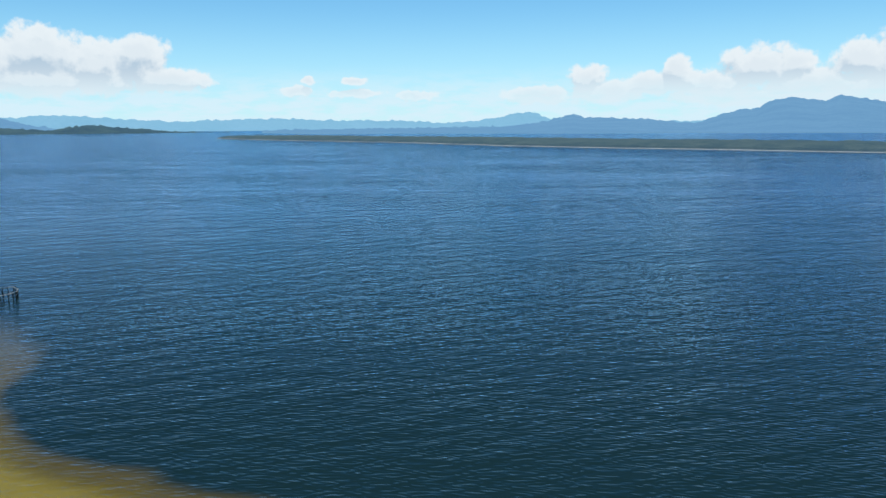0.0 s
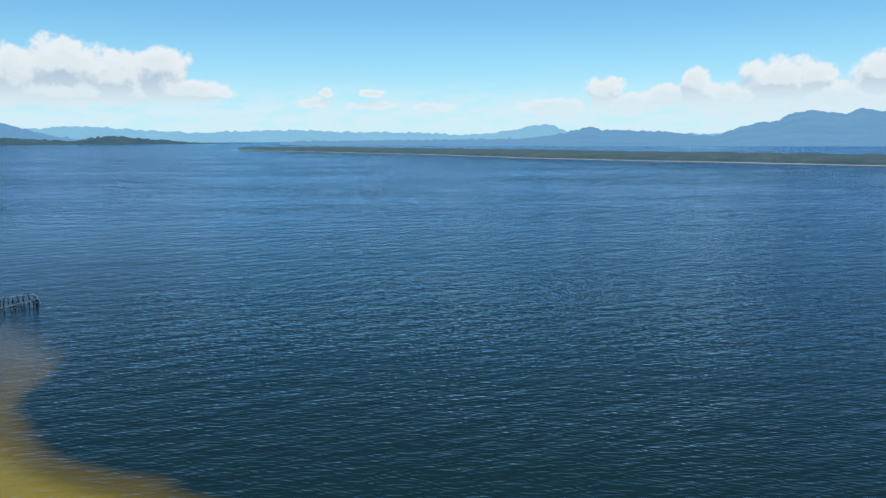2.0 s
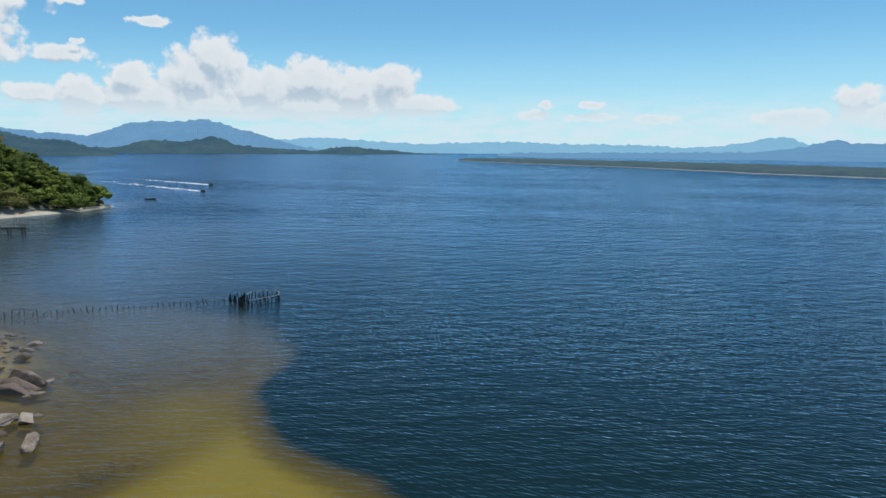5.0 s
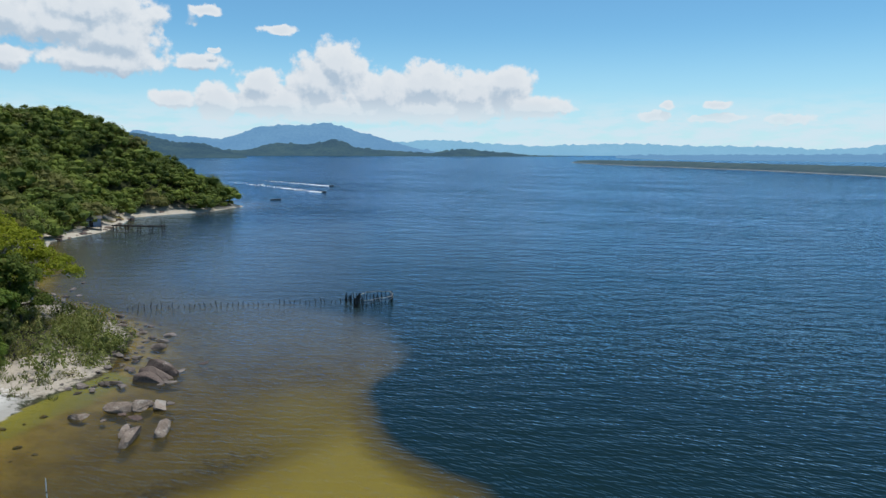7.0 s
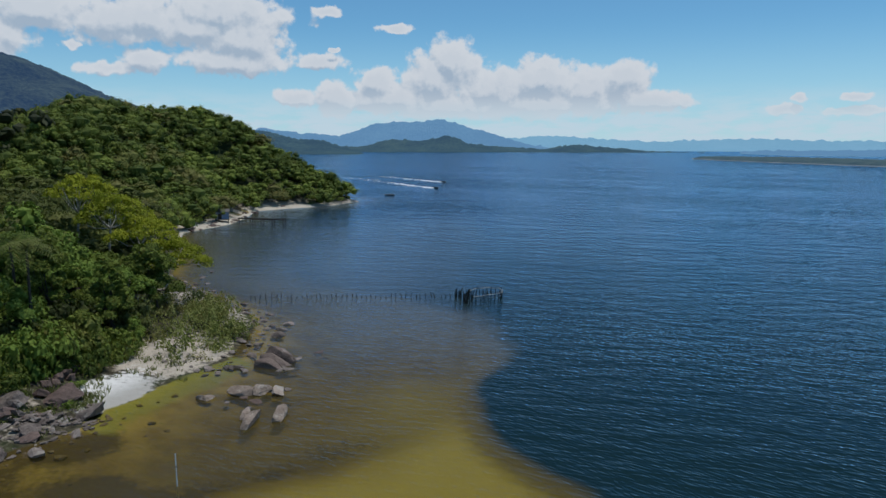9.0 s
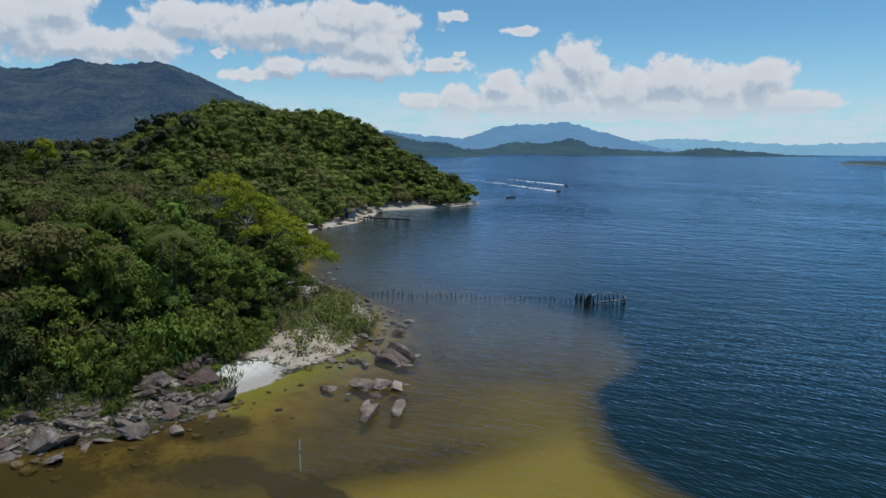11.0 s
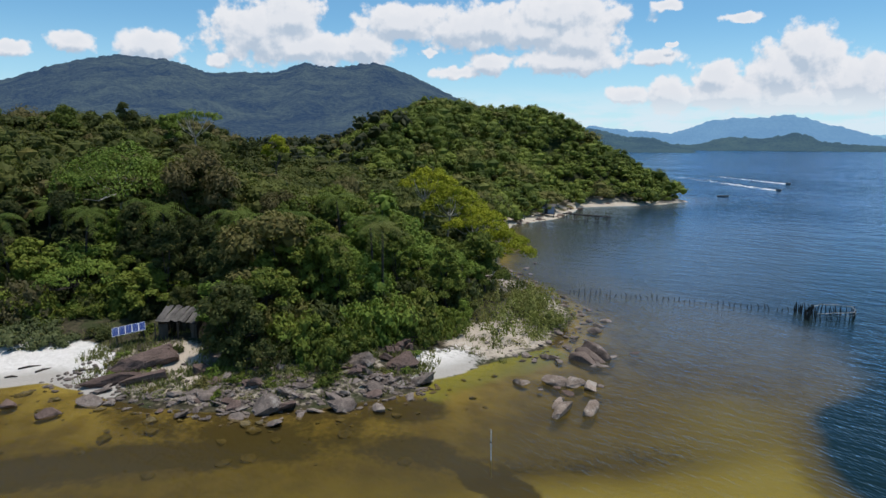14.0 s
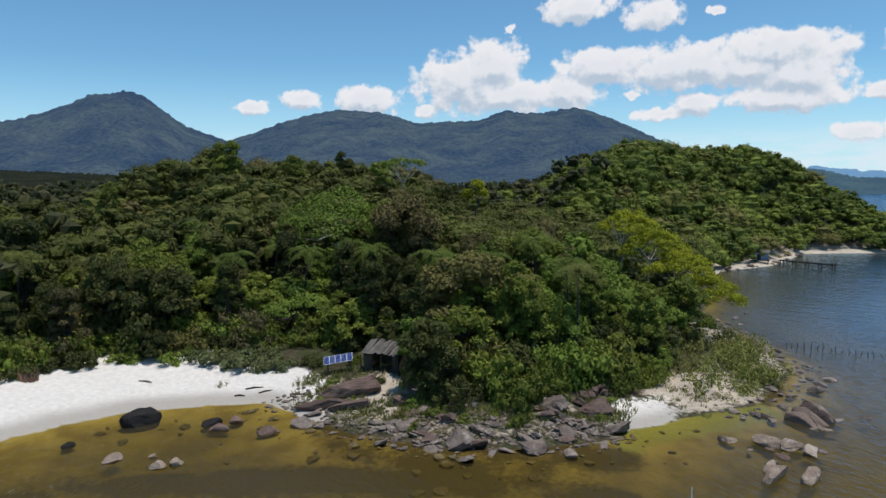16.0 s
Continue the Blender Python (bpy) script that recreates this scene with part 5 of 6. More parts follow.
# ---- rocks ----
def rock_mesh(seed, mat, cuts=7, detail=3):
    """A boulder: a ball with random flat cleavage planes and a rough skin."""
    rg = np.random.default_rng(seed)
    bm = bmesh.new()
    bmesh.ops.create_icosphere(bm, subdivisions=detail, radius=1.0)
    planes = []
    for k in range(cuts):
        d = Vector(rg.normal(size=3)).normalized()
        planes.append((d, rg.uniform(0.38, 0.74)))
    for v in bm.verts:
        p = v.co.copy()
        for d, h in planes:
            over = p.dot(d) - h
            if over > 0:
                p -= d * over
        p += p.normalized() * (noise.noise(p * 1.7 + Vector((seed, 0, 0))) * 0.09 + noise.noise(p * 4.3 + Vector((0, seed, 0))) * 0.065 + noise.noise(p * 11 + Vector((0, 0, seed))) * 0.025)
        v.co = p
    me = bpy.data.meshes.new("rock")
    bm.to_mesh(me)
    bm.free()
    me.materials.append(mat)
    return me


def slab_mesh(seed, mat, cuts=6, worn_round=0.0):
    """An angular split block: a box with broken corners, slanting ends and a pitted skin."""
    rg = np.random.default_rng(seed)
    bm = bmesh.new()
    bmesh.ops.create_cube(bm, size=2.0)
    bmesh.ops.subdivide_edges(bm, edges=bm.edges[:], cuts=cuts, use_grid_fill=True)
    skew, planes = rg.normal(size=3) * 0.16, []
    for k in range(9):
        planes.append((Vector((rg.choice([-1, 1]), rg.choice([-1, 1]), rg.choice([-1, 1, 1])) + rg.normal(size=3) * 0.5).normalized(), rg.uniform(0.78, 1.12)))
    for v in bm.verts:
        p = v.co.copy()
        for d, h in planes:
            over = p.dot(d) - h
            if over > 0:
                p -= d * over
        p = Vector((p.x + skew[0] * p.z, p.y * (1 + skew[1] * p.x), p.z * (1 + skew[2] * p.x)))
        p += p.normalized() * (noise.noise(p * 1.5 + Vector((seed, 0, 0))) * 0.12 + noise.noise(p * 4.0 + Vector((0, seed, 0))) * 0.07)
        v.co = p.lerp(p.normalized() * 1.15, worn_round) * 0.84
    bmesh.ops.triangulate(bm, faces=bm.faces[:])
    me = bpy.data.meshes.new("rock")
    bm.to_mesh(me)
    bm.free()
    me.materials.append(mat)
    return me


SLAB = [slab_mesh(s, ROCK_PINK, 6, 0.28) for s in range(280, 284)]
SLAB_SPLIT = [slab_mesh(s, ROCK_SPLIT, 6, 0.28) for s in range(300, 303)]
SLAB_GREY = [slab_mesh(s, ROCK, 3) for s in range(286, 289)]
SLAB_BROWN = [slab_mesh(s, ROCK_BROWN) for s in range(290, 294)]
GREY = [rock_mesh(s, ROCK, 13, 2) for s in range(200, 208)]
PINK = [rock_mesh(s, ROCK_PINK, 11, 4) for s in range(220, 226)]
BROWN = [rock_mesh(s, ROCK_BROWN, 11, 3) for s in range(230, 234)]
BLACK = [rock_mesh(s, ROCK_DARK, 6, 3) for s in range(240, 243)]


def rock(me, px, py, size, turn=0.0, tilt=(0, 0), sink=0.3, label="grey angular shore rock", group="rocks along the shore", z=None, name="rock"):
    ob = new(name, me)
    base = ground_z(px, py) if z is None else z
    ob.matrix_world = pose(px, py, base + size[2] * (1 - sink) - size[2] * 0.25, tilt[0], tilt[1], turn) @ Matrix.Diagonal((*size, 1))
    return tagged(ob, label, "rock", group)


ISLE = "rocks standing in the shallows"
# the triple boulder off the point
for k, (dx, dy, s, t, m) in enumerate(((-0.25, 0.85, (1.7, 0.62, 1.0), 12, SLAB_SPLIT[0]), (0.0, 0.0, (1.85, 0.60, 0.78), 9, SLAB_SPLIT[1]), (0.3, -0.85, (1.6, 0.60, 0.6), 15, SLAB_SPLIT[2]))):
    rock(m, -52.2 + dx, 37.8 + dy, s, t, (0, 14), 0.35, "large split brown boulder standing in the shallows", ISLE, z=-0.2)
rock(SLAB[0], -43.2, 27.9, (1.6, 0.45, 0.5), 126, (10, -6), 0.35, "long pale slanting rock in the shallows", ISLE, z=-0.15)
rock(SLAB[2], -44.3, 28.5, (1.0, 0.3, 0.45), 126, (16, -8), 0.35, "thin pale rock beside the slanting one", ISLE, z=-0.15)
rock(SLAB[1], -42.4, 30.0, (1.35, 0.45, 0.5), 125, (6, -8), 0.35, "pale blocky rock in the shallows", ISLE, z=-0.15)
rock(SLAB[3], -48.3, 31.3, (1.35, 0.8, 0.5), 30, (0, 6), 0.4, "low pale rock in the shallows", ISLE, z=-0.1)
rock(PINK[5], -47.2, 32.0, (1.2, 0.8, 0.55), 80, (8, 0), 0.4, "pale rounded rock in the shallows", ISLE, z=-0.1)
rock(PINK[0], -46.0, 32.9, (0.9, 0.7, 0.65), 10, (0, 10), 0.4, "small pale rock in the shallows", ISLE, z=-0.1)
rock(PINK[2], -49.4, 28.9, (1.0, 0.6, 0.4), 50, (0, 0), 0.5, "flat pale rock awash near the sand", ISLE, z=-0.1)
rock(GREY[3], -59.2, 44.0, (1.0, 0.8, 0.55), 20, (0, 0), 0.4, "dark rock awash off the point", ISLE, z=-0.1)
rga = np.random.default_rng(58)
for k in range(26):
    px, py = (-51.4 + rga.normal() * 1.3, 38.8 + rga.normal() * 1.6) if k < 16 else (-46.4 + rga.normal() * 1.7, 31.3 + rga.normal() * 1.5)
    q = rga.uniform(0.25, 0.7)
    rock((BROWN + GREY)[int(rga.integers(0, 12))], px, py, (q * 1.5, q, q * 0.4), rga.uniform(0, 360), (0, 0), 0.5, "flat grey stone awash beside the boulders", ISLE, z=-0.06 - 0.12 * q)
# dark boulder on the beach and the rocks before it
rock(BLACK[0], -63.0, -13.5, (1.7, 1.25, 1.2), 95, (0, 0), 0.3, "smooth black boulder at the edge of the beach", "", z=-0.15, name="boulder")
for k, (px, py, s, m) in enumerate(((-55.2, -13.8, 0.75, PINK[4]), (-53.3, -10.7, 0.7, PINK[5]), (-53.6, -9.4, 0.65, PINK[1]), (-58.8, -17.7, 0.5, BLACK[1]),
                                    (-61.6, -8.0, 0.8, BLACK[2]), (-61.9, -6.2, 0.75, BROWN[2]), (-60.2, -7.4, 0.9, BROWN[3]), (-58.6, -3.5, 0.8, BROWN[1]), (-55.4, -11.2, 0.4, PINK[0]))):
    rock(m, px, py, (s * 1.25, s * 0.9, s * 0.6), 40 * k, (0, 0), 0.45, "dark wet rock in the shallows" if m in BROWN + BLACK else "pale rock in the shallows", ISLE, z=-0.1)
# big brown ledge below the solar panels
rock(SLAB_BROWN[3], -64.0, 2.7, (3.1, 1.0, 0.85), 78, (0, -15), 0.35, "large brown bedrock ledge below the solar panels", "", name="rock_ledge")
rock(SLAB_BROWN[1], -62.8, 0.6, (2.6, 0.8, 0.5), 74, (0, -10), 0.35, "sloping brown bedrock slab", "", name="rock_ledge")
rock(SLAB_BROWN[0], -61.6, 2.6, (2.0, 0.8, 0.42), 80, (0, -9), 0.35, "sloping brown bedrock slab", "", name="rock_ledge")
# cave-like dark rocks under the trees by the sand pocket
for px, py, s in ((-59.2, 22.8, 0.5), (-60.0, 23.6, 0.55), (-58.4, 21.6, 0.45), (-60.8, 24.8, 0.5), (-59.5, 23.9, 0.4), (-58.6, 22.4, 0.35)):
    rock(SLAB_BROWN[int(-px * 3) % 4], px, py, (s, s * 0.9, s), px * 40, (0, 0), 0.3, "dark brown rock under the overhanging trees")

rg = np.random.default_rng(61)
edge = COVE[9:20]
for k in range(170):
    i = int(rg.integers(1, len(edge) - 1)) if k > 40 else int(rg.integers(1, 4))
    t = rg.uniform()
    ax, ay = edge[i]
    bx, by = edge[i + 1] if i + 1 < len(edge) else edge[i]
    ln = math.hypot(bx - ax, by - ay) + 1e-6
    off = rg.triangular(-2.2, 2.2, 7.5)
    px, py = ax + (bx - ax) * t - (by - ay) / ln * off, ay + (by - ay) * t + (bx - ax) / ln * off
    if py > 22 or math.hypot(px + 61.5, py - 4.0) < 2.4:
        continue
    s = min(rg.gamma(2.2, 0.13) + 0.2, 1.0)
    me = GREY[int(rg.integers(0, 8))] if rg.uniform() < 0.35 else SLAB_GREY[int(rg.integers(0, 3))] if rg.uniform() < 0.72 else SLAB_BROWN[int(rg.integers(0, 4))]
    rock(me, px, py, (s * rg.uniform(1.0, 1.7), s * rg.uniform(0.7, 1.2), s * rg.uniform(0.25, 0.6)), rg.uniform(0, 360), (rg.uniform(-28, 28), rg.uniform(-28, 28)), 0.35)
# stones round the point, in the cove and at the headland
for k in range(95):
    t = rg.uniform()
    i = int(rg.integers(20, 27))
    (ax, ay), (bx, by) = COVE[i], COVE[i + 1]
    off = rg.normal() * 1.8 - 0.6
    ln = math.hypot(bx - ax, by - ay)
    px, py = ax + (bx - ax) * t - (by - ay) / ln * off, ay + (by - ay) * t + (bx - ax) / ln * off
    s = rg.uniform(0.18, 0.62)
    rock(GREY[int(rg.integers(0, 8))], px, py, (s * 1.3, s, s * 0.6), rg.uniform(0, 360), (0, 0), 0.4, "grey stone at the water's edge of the point", z=max(-0.12, ground_z(px, py)))
for k in range(22):
    line = [(-143, 89), (-146, 96), (-150, 106), (-158, 117), (-174, 134), (-173, 147), (-170.6, 158.7), (-177, 181)]
    i = int(rg.integers(0, len(line) - 1))
    t = rg.uniform()
    (ax, ay), (bx, by) = line[i], line[i + 1]
    px, py = ax + (bx - ax) * t - rg.uniform(-0.5, 2.5), ay + (by - ay) * t + rg.normal() * 0.6
    s = rg.uniform(0.35, 0.95)
    rock(PINK[int(rg.integers(0, 6))] if k % 3 == 0 else BROWN[k % 4], px, py, (s * 1.4, s, s * 0.6), rg.uniform(0, 360), (0, 0), 0.35, "pale rock along the shore of the headland", z=max(-0.1, ground_z(px, py)))


def stone_field(name, label, spots, seed, meshes, mat):
    """Loose stones too many to count, one mesh."""
    rg = np.random.default_rng(seed)
    V, F, n = [], [], 0
    base = []
    for me in meshes:
        v = np.empty(len(me.vertices) * 3, np.float32)
        me.vertices.foreach_get("co", v)
        f = np.empty(len(me.polygons) * 3, np.int32)
        me.polygons.foreach_get("vertices", f)
        base.append((v.reshape(-1, 3), f.reshape(-1, 3)))
    for px, py, s, flat in spots:
        v, f = base[int(rg.integers(0, len(base)))]
        a = rg.uniform(0, 6.283)
        q = v * np.array([s * rg.uniform(0.9, 1.6), s, s * flat])
        q = np.stack([q[:, 0] * math.cos(a) - q[:, 1] * math.sin(a) + px, q[:, 0] * math.sin(a) + q[:, 1] * math.cos(a) + py, q[:, 2] + ground_z(px, py) + s * flat * 0.25], 1)
        V.append(q)
        F.append(f + n)
        n += len(q)
    return tagged(new(name, mesh_of(name, np.concatenate(V), np.concatenate(F), mat)), label, "stones", kind="stuff")


PEBBLE = [rock_mesh(s, ROCK, 9, 1) for s in range(260, 266)]
spots = []
for k in range(900):
    i = int(rg.integers(0, len(edge) - 1))
    t = rg.uniform()
    (ax, ay), (bx, by) = edge[i], edge[i + 1]
    ln = math.hypot(bx - ax, by - ay) + 1e-6
    off = rg.triangular(-2.5, 1.5, 7.0)
    px, py = ax + (bx - ax) * t - (by - ay) / ln * off, ay + (by - ay) * t + (bx - ax) / ln * off
    if py < 23:
        spots.append((px, py, rg.uniform(0.10, 0.34), rg.uniform(0.35, 0.7)))
stone_field("loose_stones", "loose grey stones between the shore rocks", spots, 62, PEBBLE, ROCK)
spots = []
for k in range(75):
    a = rg.uniform(58, 106)
    px, py = at_bearing(a, 60)
    for step in range(60):
        if ground_z(px, py) < -0.1:
            break
        px, py = px + (EYE_X - px) * 0.012, py + (EYE_Y - py) * 0.012
    off = rg.exponential(2.2)
    d = Vector((EYE_X - px, EYE_Y - py, 0)).normalized()
    spots.append((px + d.x * off, py + d.y * off + rg.normal() * 0.5, 0.15 + min(0.55, rg.exponential(0.2)), rg.uniform(0.3, 0.6)))
stone_field("sunken_stones", "brown weedy stones under the shallow water", spots, 63, PEBBLE, ROCK_SUNK)


# ---- fish trap, stakes and pole ----
def stake_mesh(seed, height, radius):
    rg = np.random.default_rng(seed)
    pts = [(rg.normal() * 0.02 * k, rg.normal() * 0.02 * k, -1.6 + (height + 1.6) * k / 4) for k in range(5)]
    v, f = tube(pts, [radius, radius * 0.95, radius * 0.9, radius * 0.85, radius * 0.6], 6)
    return mesh_of("stake", v, f, STAKE, True)


STAKES = [stake_mesh(300 + k, 1.0, 0.047) for k in range(6)]


def stake(parent, px, py, h, lean, rg):
    ob = part_mesh("stake", STAKES[int(rg.integers(0, 6))], parent)
    ob.matrix_world = pose(px, py, 0, rg.normal() * lean, rg.normal() * lean, rg.uniform(0, 360)) @ Matrix.Diagonal((1.25, 1.25, h, 1))
    return ob


rg = np.random.default_rng(77)
trap = thing("fish_trap", pose(0, 0, 0), "fish trap of dark wooden stakes with two pale rails", "fish trap")
PEN = [(-52.8, 67.5), (-52.2, 68.5), (-51.4, 70.6), (-50.7, 72.4), (-51.4, 74.0), (-52.6, 75.1), (-54.0, 74.3), (-54.9, 73.0), (-54.6, 71.2)]
for i in range(len(PEN)):
    (ax, ay), (bx, by) = PEN[i], PEN[(i + 1) % len(PEN)]
    dense = i in (0, 8)
    n = int(math.hypot(bx - ax, by - ay) / (0.17 if dense else 0.46))
    for k in range(n):
        t = k / n
        stake(trap, ax + (bx - ax) * t + rg.normal() * 0.07, ay + (by - ay) * t + rg.normal() * 0.07, rg.uniform(0.75, 1.15) if dense else rg.uniform(0.45, 0.95), 3, rg)
for k in range(14):
    stake(trap, -55.45 + rg.uniform(-0.55, 0.6), 70.0 + rg.uniform(-0.35, 0.4), rg.choice([0.5, 0.8, 1.0, 1.2]), 3, rg)
for k in range(9):
    stake(trap, -53.4 + rg.normal() * 0.5, 72.4 + rg.normal() * 0.8, rg.uniform(0.5, 0.9), 5, rg)
for z, runs in ((0.38, (1, 2, 3)), (0.72, (1, 2, 3, 4, 5, 6, 7))):
    for i in runs:
        (ax, ay), (bx, by) = PEN[i], PEN[(i + 1) % len(PEN)]
        v, f = tube([(ax, ay, z), ((ax + bx) / 2, (ay + by) / 2, z - 0.05), (bx, by, z + 0.03)], [0.045, 0.045, 0.045], 6)
        part_mesh("rail", mesh_of("rail", v, f, RAIL, True), trap, "pale weathered pole rail")
fence = thing("stake_fence", pose(0, 0, 0), "row of dark thin stakes leading from shore to trap", "stake fence")
LEAD = [(-56.3, 69.6), (-59.1, 67.0), (-65.0, 62.5), (-69.4, 59.0), (-73.8, 55.5), (-76.5, 53.6)]
for (ax, ay), (bx, by) in zip(LEAD[:-1], LEAD[1:]):
    n = int(math.hypot(bx - ax, by - ay) / 0.6)
    for k in range(n):
        t = k / n
        stake(fence, ax + (bx - ax) * t, ay + (by - ay) * t + rg.normal() * 0.1, rg.choice([0.25, 0.38, 0.48, 0.58, 0.7]), 4, rg)

pole = thing("marker_pole", pose(-38.87, 19.62, 0, 2, 1, 0), "thin white marker pole standing in the shallows", "pole")
v, f = tube([(0, 0, -1.2), (0, 0, 0.4), (0.01, 0, 1.15), (0.02, 0.01, 1.95)], [0.032, 0.032, 0.03, 0.028], 8)
part_mesh("shaft", mesh_of("shaft", v, f, WHITE, True), pole)
v, f = tube([(0.01, 0, 1.12), (0.01, 0, 1.22)], [0.036, 0.036], 8)
part_mesh("band", mesh_of("band", v, f, STAKE, True), pole, "dark band round the pole")

# ---- cabin and solar panels ----
cx, cy = -69.0, 6.3
cz = ground_z(cx, cy)
cabin = thing("cabin", pose(cx, cy + 0.3, cz - 0.35, 0, 0, 239) @ Matrix.Diagonal((0.92, 0.75, 0.95, 1)), "low weathered cabin with a sagging grey sheet roof", "cabin")
# local axes: +y faces the water, x runs along the front
rg = np.random.default_rng(81)
for k in range(12):
    for yk, h in ((1.5, 1.75), (-1.5, 2.2)):
        if yk > 0 and 1 < k < 9:
            continue
        bm = bmesh.new()
        box(bm, (0.292, 0.05, h - 0.05 * (k % 3)), (-1.7 + 0.309 * k, yk + 0.008 * (k % 2), h / 2), bevel=0.006)
        part("wall_plank", bm, PLANK_DARK, cabin, "dark upright wall plank")
for k in range(9):
    for xk in (-1.85, 1.85):
        bm = bmesh.new()
        box(bm, (0.05, 0.31, 1.9 - 0.06 * (k % 3)), (xk + 0.008 * (k % 2), -1.3 + 0.325 * k, 0.95), bevel=0.006)
        part("wall_plank", bm, PLANK_DARK, cabin, "dark upright wall plank")
for px in (-1.95, -0.2, 1.95):
    bm = bmesh.new()
    box(bm, (0.11, 0.11, 1.95), (px, 2.05, 0.9), bevel=0.015)
    part("post", bm, PLANK_DARK, cabin)
rg = np.random.default_rng(83)
for k in range(11):
    bm = bmesh.new()
    ln = 3.8 + rg.uniform(-0.8, 0.35)
    box(bm, (0.39, ln, 0.035), (-1.9 + k * 0.375, 0.25 + rg.uniform(-0.2, 0.2), 2.42 + rg.uniform(-0.03, 0.03)), (-13 + rg.normal() * 2.0, rg.normal() * 4.0, rg.normal() * 2.5), 0.008)
    part("roof_sheet", bm, PLANK, cabin, "curled grey weathered roof sheet")

sx, sy = at_bearing(86.5, 65.2)
sz = ground_z(sx, sy)
solar = thing("solar_array", pose(sx, sy, sz, 0, 9, 262) @ Matrix.Diagonal((0.9, 0.9, 0.9, 1)), "row of five blue solar panels on a low stand", "solar panels")


def cell_material():
    m, nt, b = material("solar_cell")
    c = nt.nodes.new("ShaderNodeTexCoord")
    br = nt.nodes.new("ShaderNodeTexBrick")
    br.offset = 0.0
    br.inputs["Color1"].default_value = (0.018, 0.035, 0.14, 1)
    br.inputs["Color2"].default_value = (0.024, 0.045, 0.17, 1)
    br.inputs["Mortar"].default_value = (0.25, 0.28, 0.34, 1)
    br.inputs["Scale"].default_value = 1.0
    br.inputs["Mortar Size"].default_value = 0.004
    br.inputs["Brick Width"].default_value = 0.13
    br.inputs["Row Height"].default_value = 0.13
    link(nt, c.outputs["Object"], br.inputs["Vector"])
    link(nt, br.outputs[0], b.inputs["Base Color"])
    b.inputs["Roughness"].default_value = 0.12
    return m


CELL = cell_material()
for k in range(5):
    panel = thing("panel", pose(0, 0, 0), "", "")
    panel.parent = solar
    panel.matrix_basis = pose(-1.2 + k * 0.6, 0, 1.35, -30, 0, 0)
    tagged(panel, "blue solar panel in a pale frame")
    bm = bmesh.new()
    box(bm, (0.52, 1.12, 0.03), (0, 0, 0))
    part("cells", bm, CELL, panel, "dark blue cells under glass")
    bm = bmesh.new()
    for s in (-1, 1):
        box(bm, (0.03, 1.18, 0.045), (s * 0.275, 0, 0), bevel=0.004)
        box(bm, (0.58, 0.03, 0.045), (0, s * 0.575, 0), bevel=0.004)
    part("frame_bar", bm, METAL, panel, "pale aluminium frame")
for px in (-1.2, 1.2):
    bm = bmesh.new()
    box(bm, (0.07, 0.07, 1.5), (px, -0.3, 0.72))
    part("post", bm, PLANK, solar)
    bm = bmesh.new()
    box(bm, (0.07, 0.07, 1.05), (px, 0.35, 0.5))
    part("post", bm, PLANK, solar)
bm = bmesh.new()
box(bm, (2.9, 0.06, 0.06), (0, -0.3, 1.44))
part("cross_beam", bm, PLANK, solar)

# ---- jetty and hut on the far side of the cove ----
jx, jy = -141.0, 116.2
jetty = thing("jetty", pose(jx, jy, 0, 0, 0, math.degrees(math.atan2(-3.9, -10.5))), "old wooden jetty on thin posts", "jetty")
for k in range(26):
    bm = bmesh.new()
    box(bm, (0.44, 1.35, 0.07), (k * 0.5 + 0.2, 0, 0.92 + 0.02 * math.sin(k * 2.3)), (0, 0, 2 * math.sin(k * 1.7)))
    part("plank", bm, STAKE, jetty)
for k in range(5):
    for s in (-0.6, 0.6):
        bm = bmesh.new()
        box(bm, (0.17, 0.17, 2.9), (k * 3.1 + 0.2, s, -0.35 + (0.2 if k == 0 else 0)), (0, 1.5 * math.sin(k * 3.0 + s), 0))
        part("post", bm, STAKE, jetty)
for s in (-0.55, 0.55):
    bm = bmesh.new()
    box(bm, (13.2, 0.12, 0.16), (6.6, s, 0.80))
    part("beam", bm, STAKE, jetty)
hx, hy = at_bearing(53.9, 182.5)
hut = thing("boat_hut", pose(hx, hy, max(0.2, ground_z(hx, hy)) - 0.3, 0, 0, 234) @ Matrix.Diagonal((1.2, 1.2, 1.2, 1)), "small blue-grey wooden hut on stilts", "hut")
for name, size, c, mt in (("body", (2.5, 2.2, 1.5), (0, 0, 1.75), BLUE_GREY), ("floor_deck", (2.9, 2.8, 0.12), (0, 0.1, 0.94), PLANK_DARK), ("doorway", (0.7, 0.05, 1.15), (0.45, 1.13, 1.6), STAKE)):
    bm = bmesh.new()
    box(bm, size, c, bevel=0.02)
    part(name, bm, mt, hut)
for s in (-1, 1):
    bm = bmesh.new()
    box(bm, (3.0, 1.5, 0.07), (0, s * 0.66, 2.72), (-s * 20, 0, 0))
    part("roof_slope", bm, PLANK, hut)
    for q in (-1, 1):
        bm = bmesh.new()
        box(bm, (0.14, 0.14, 1.5), (s * 1.2, q * 1.0, 0.25))
        part("stilt", bm, STAKE, hut)


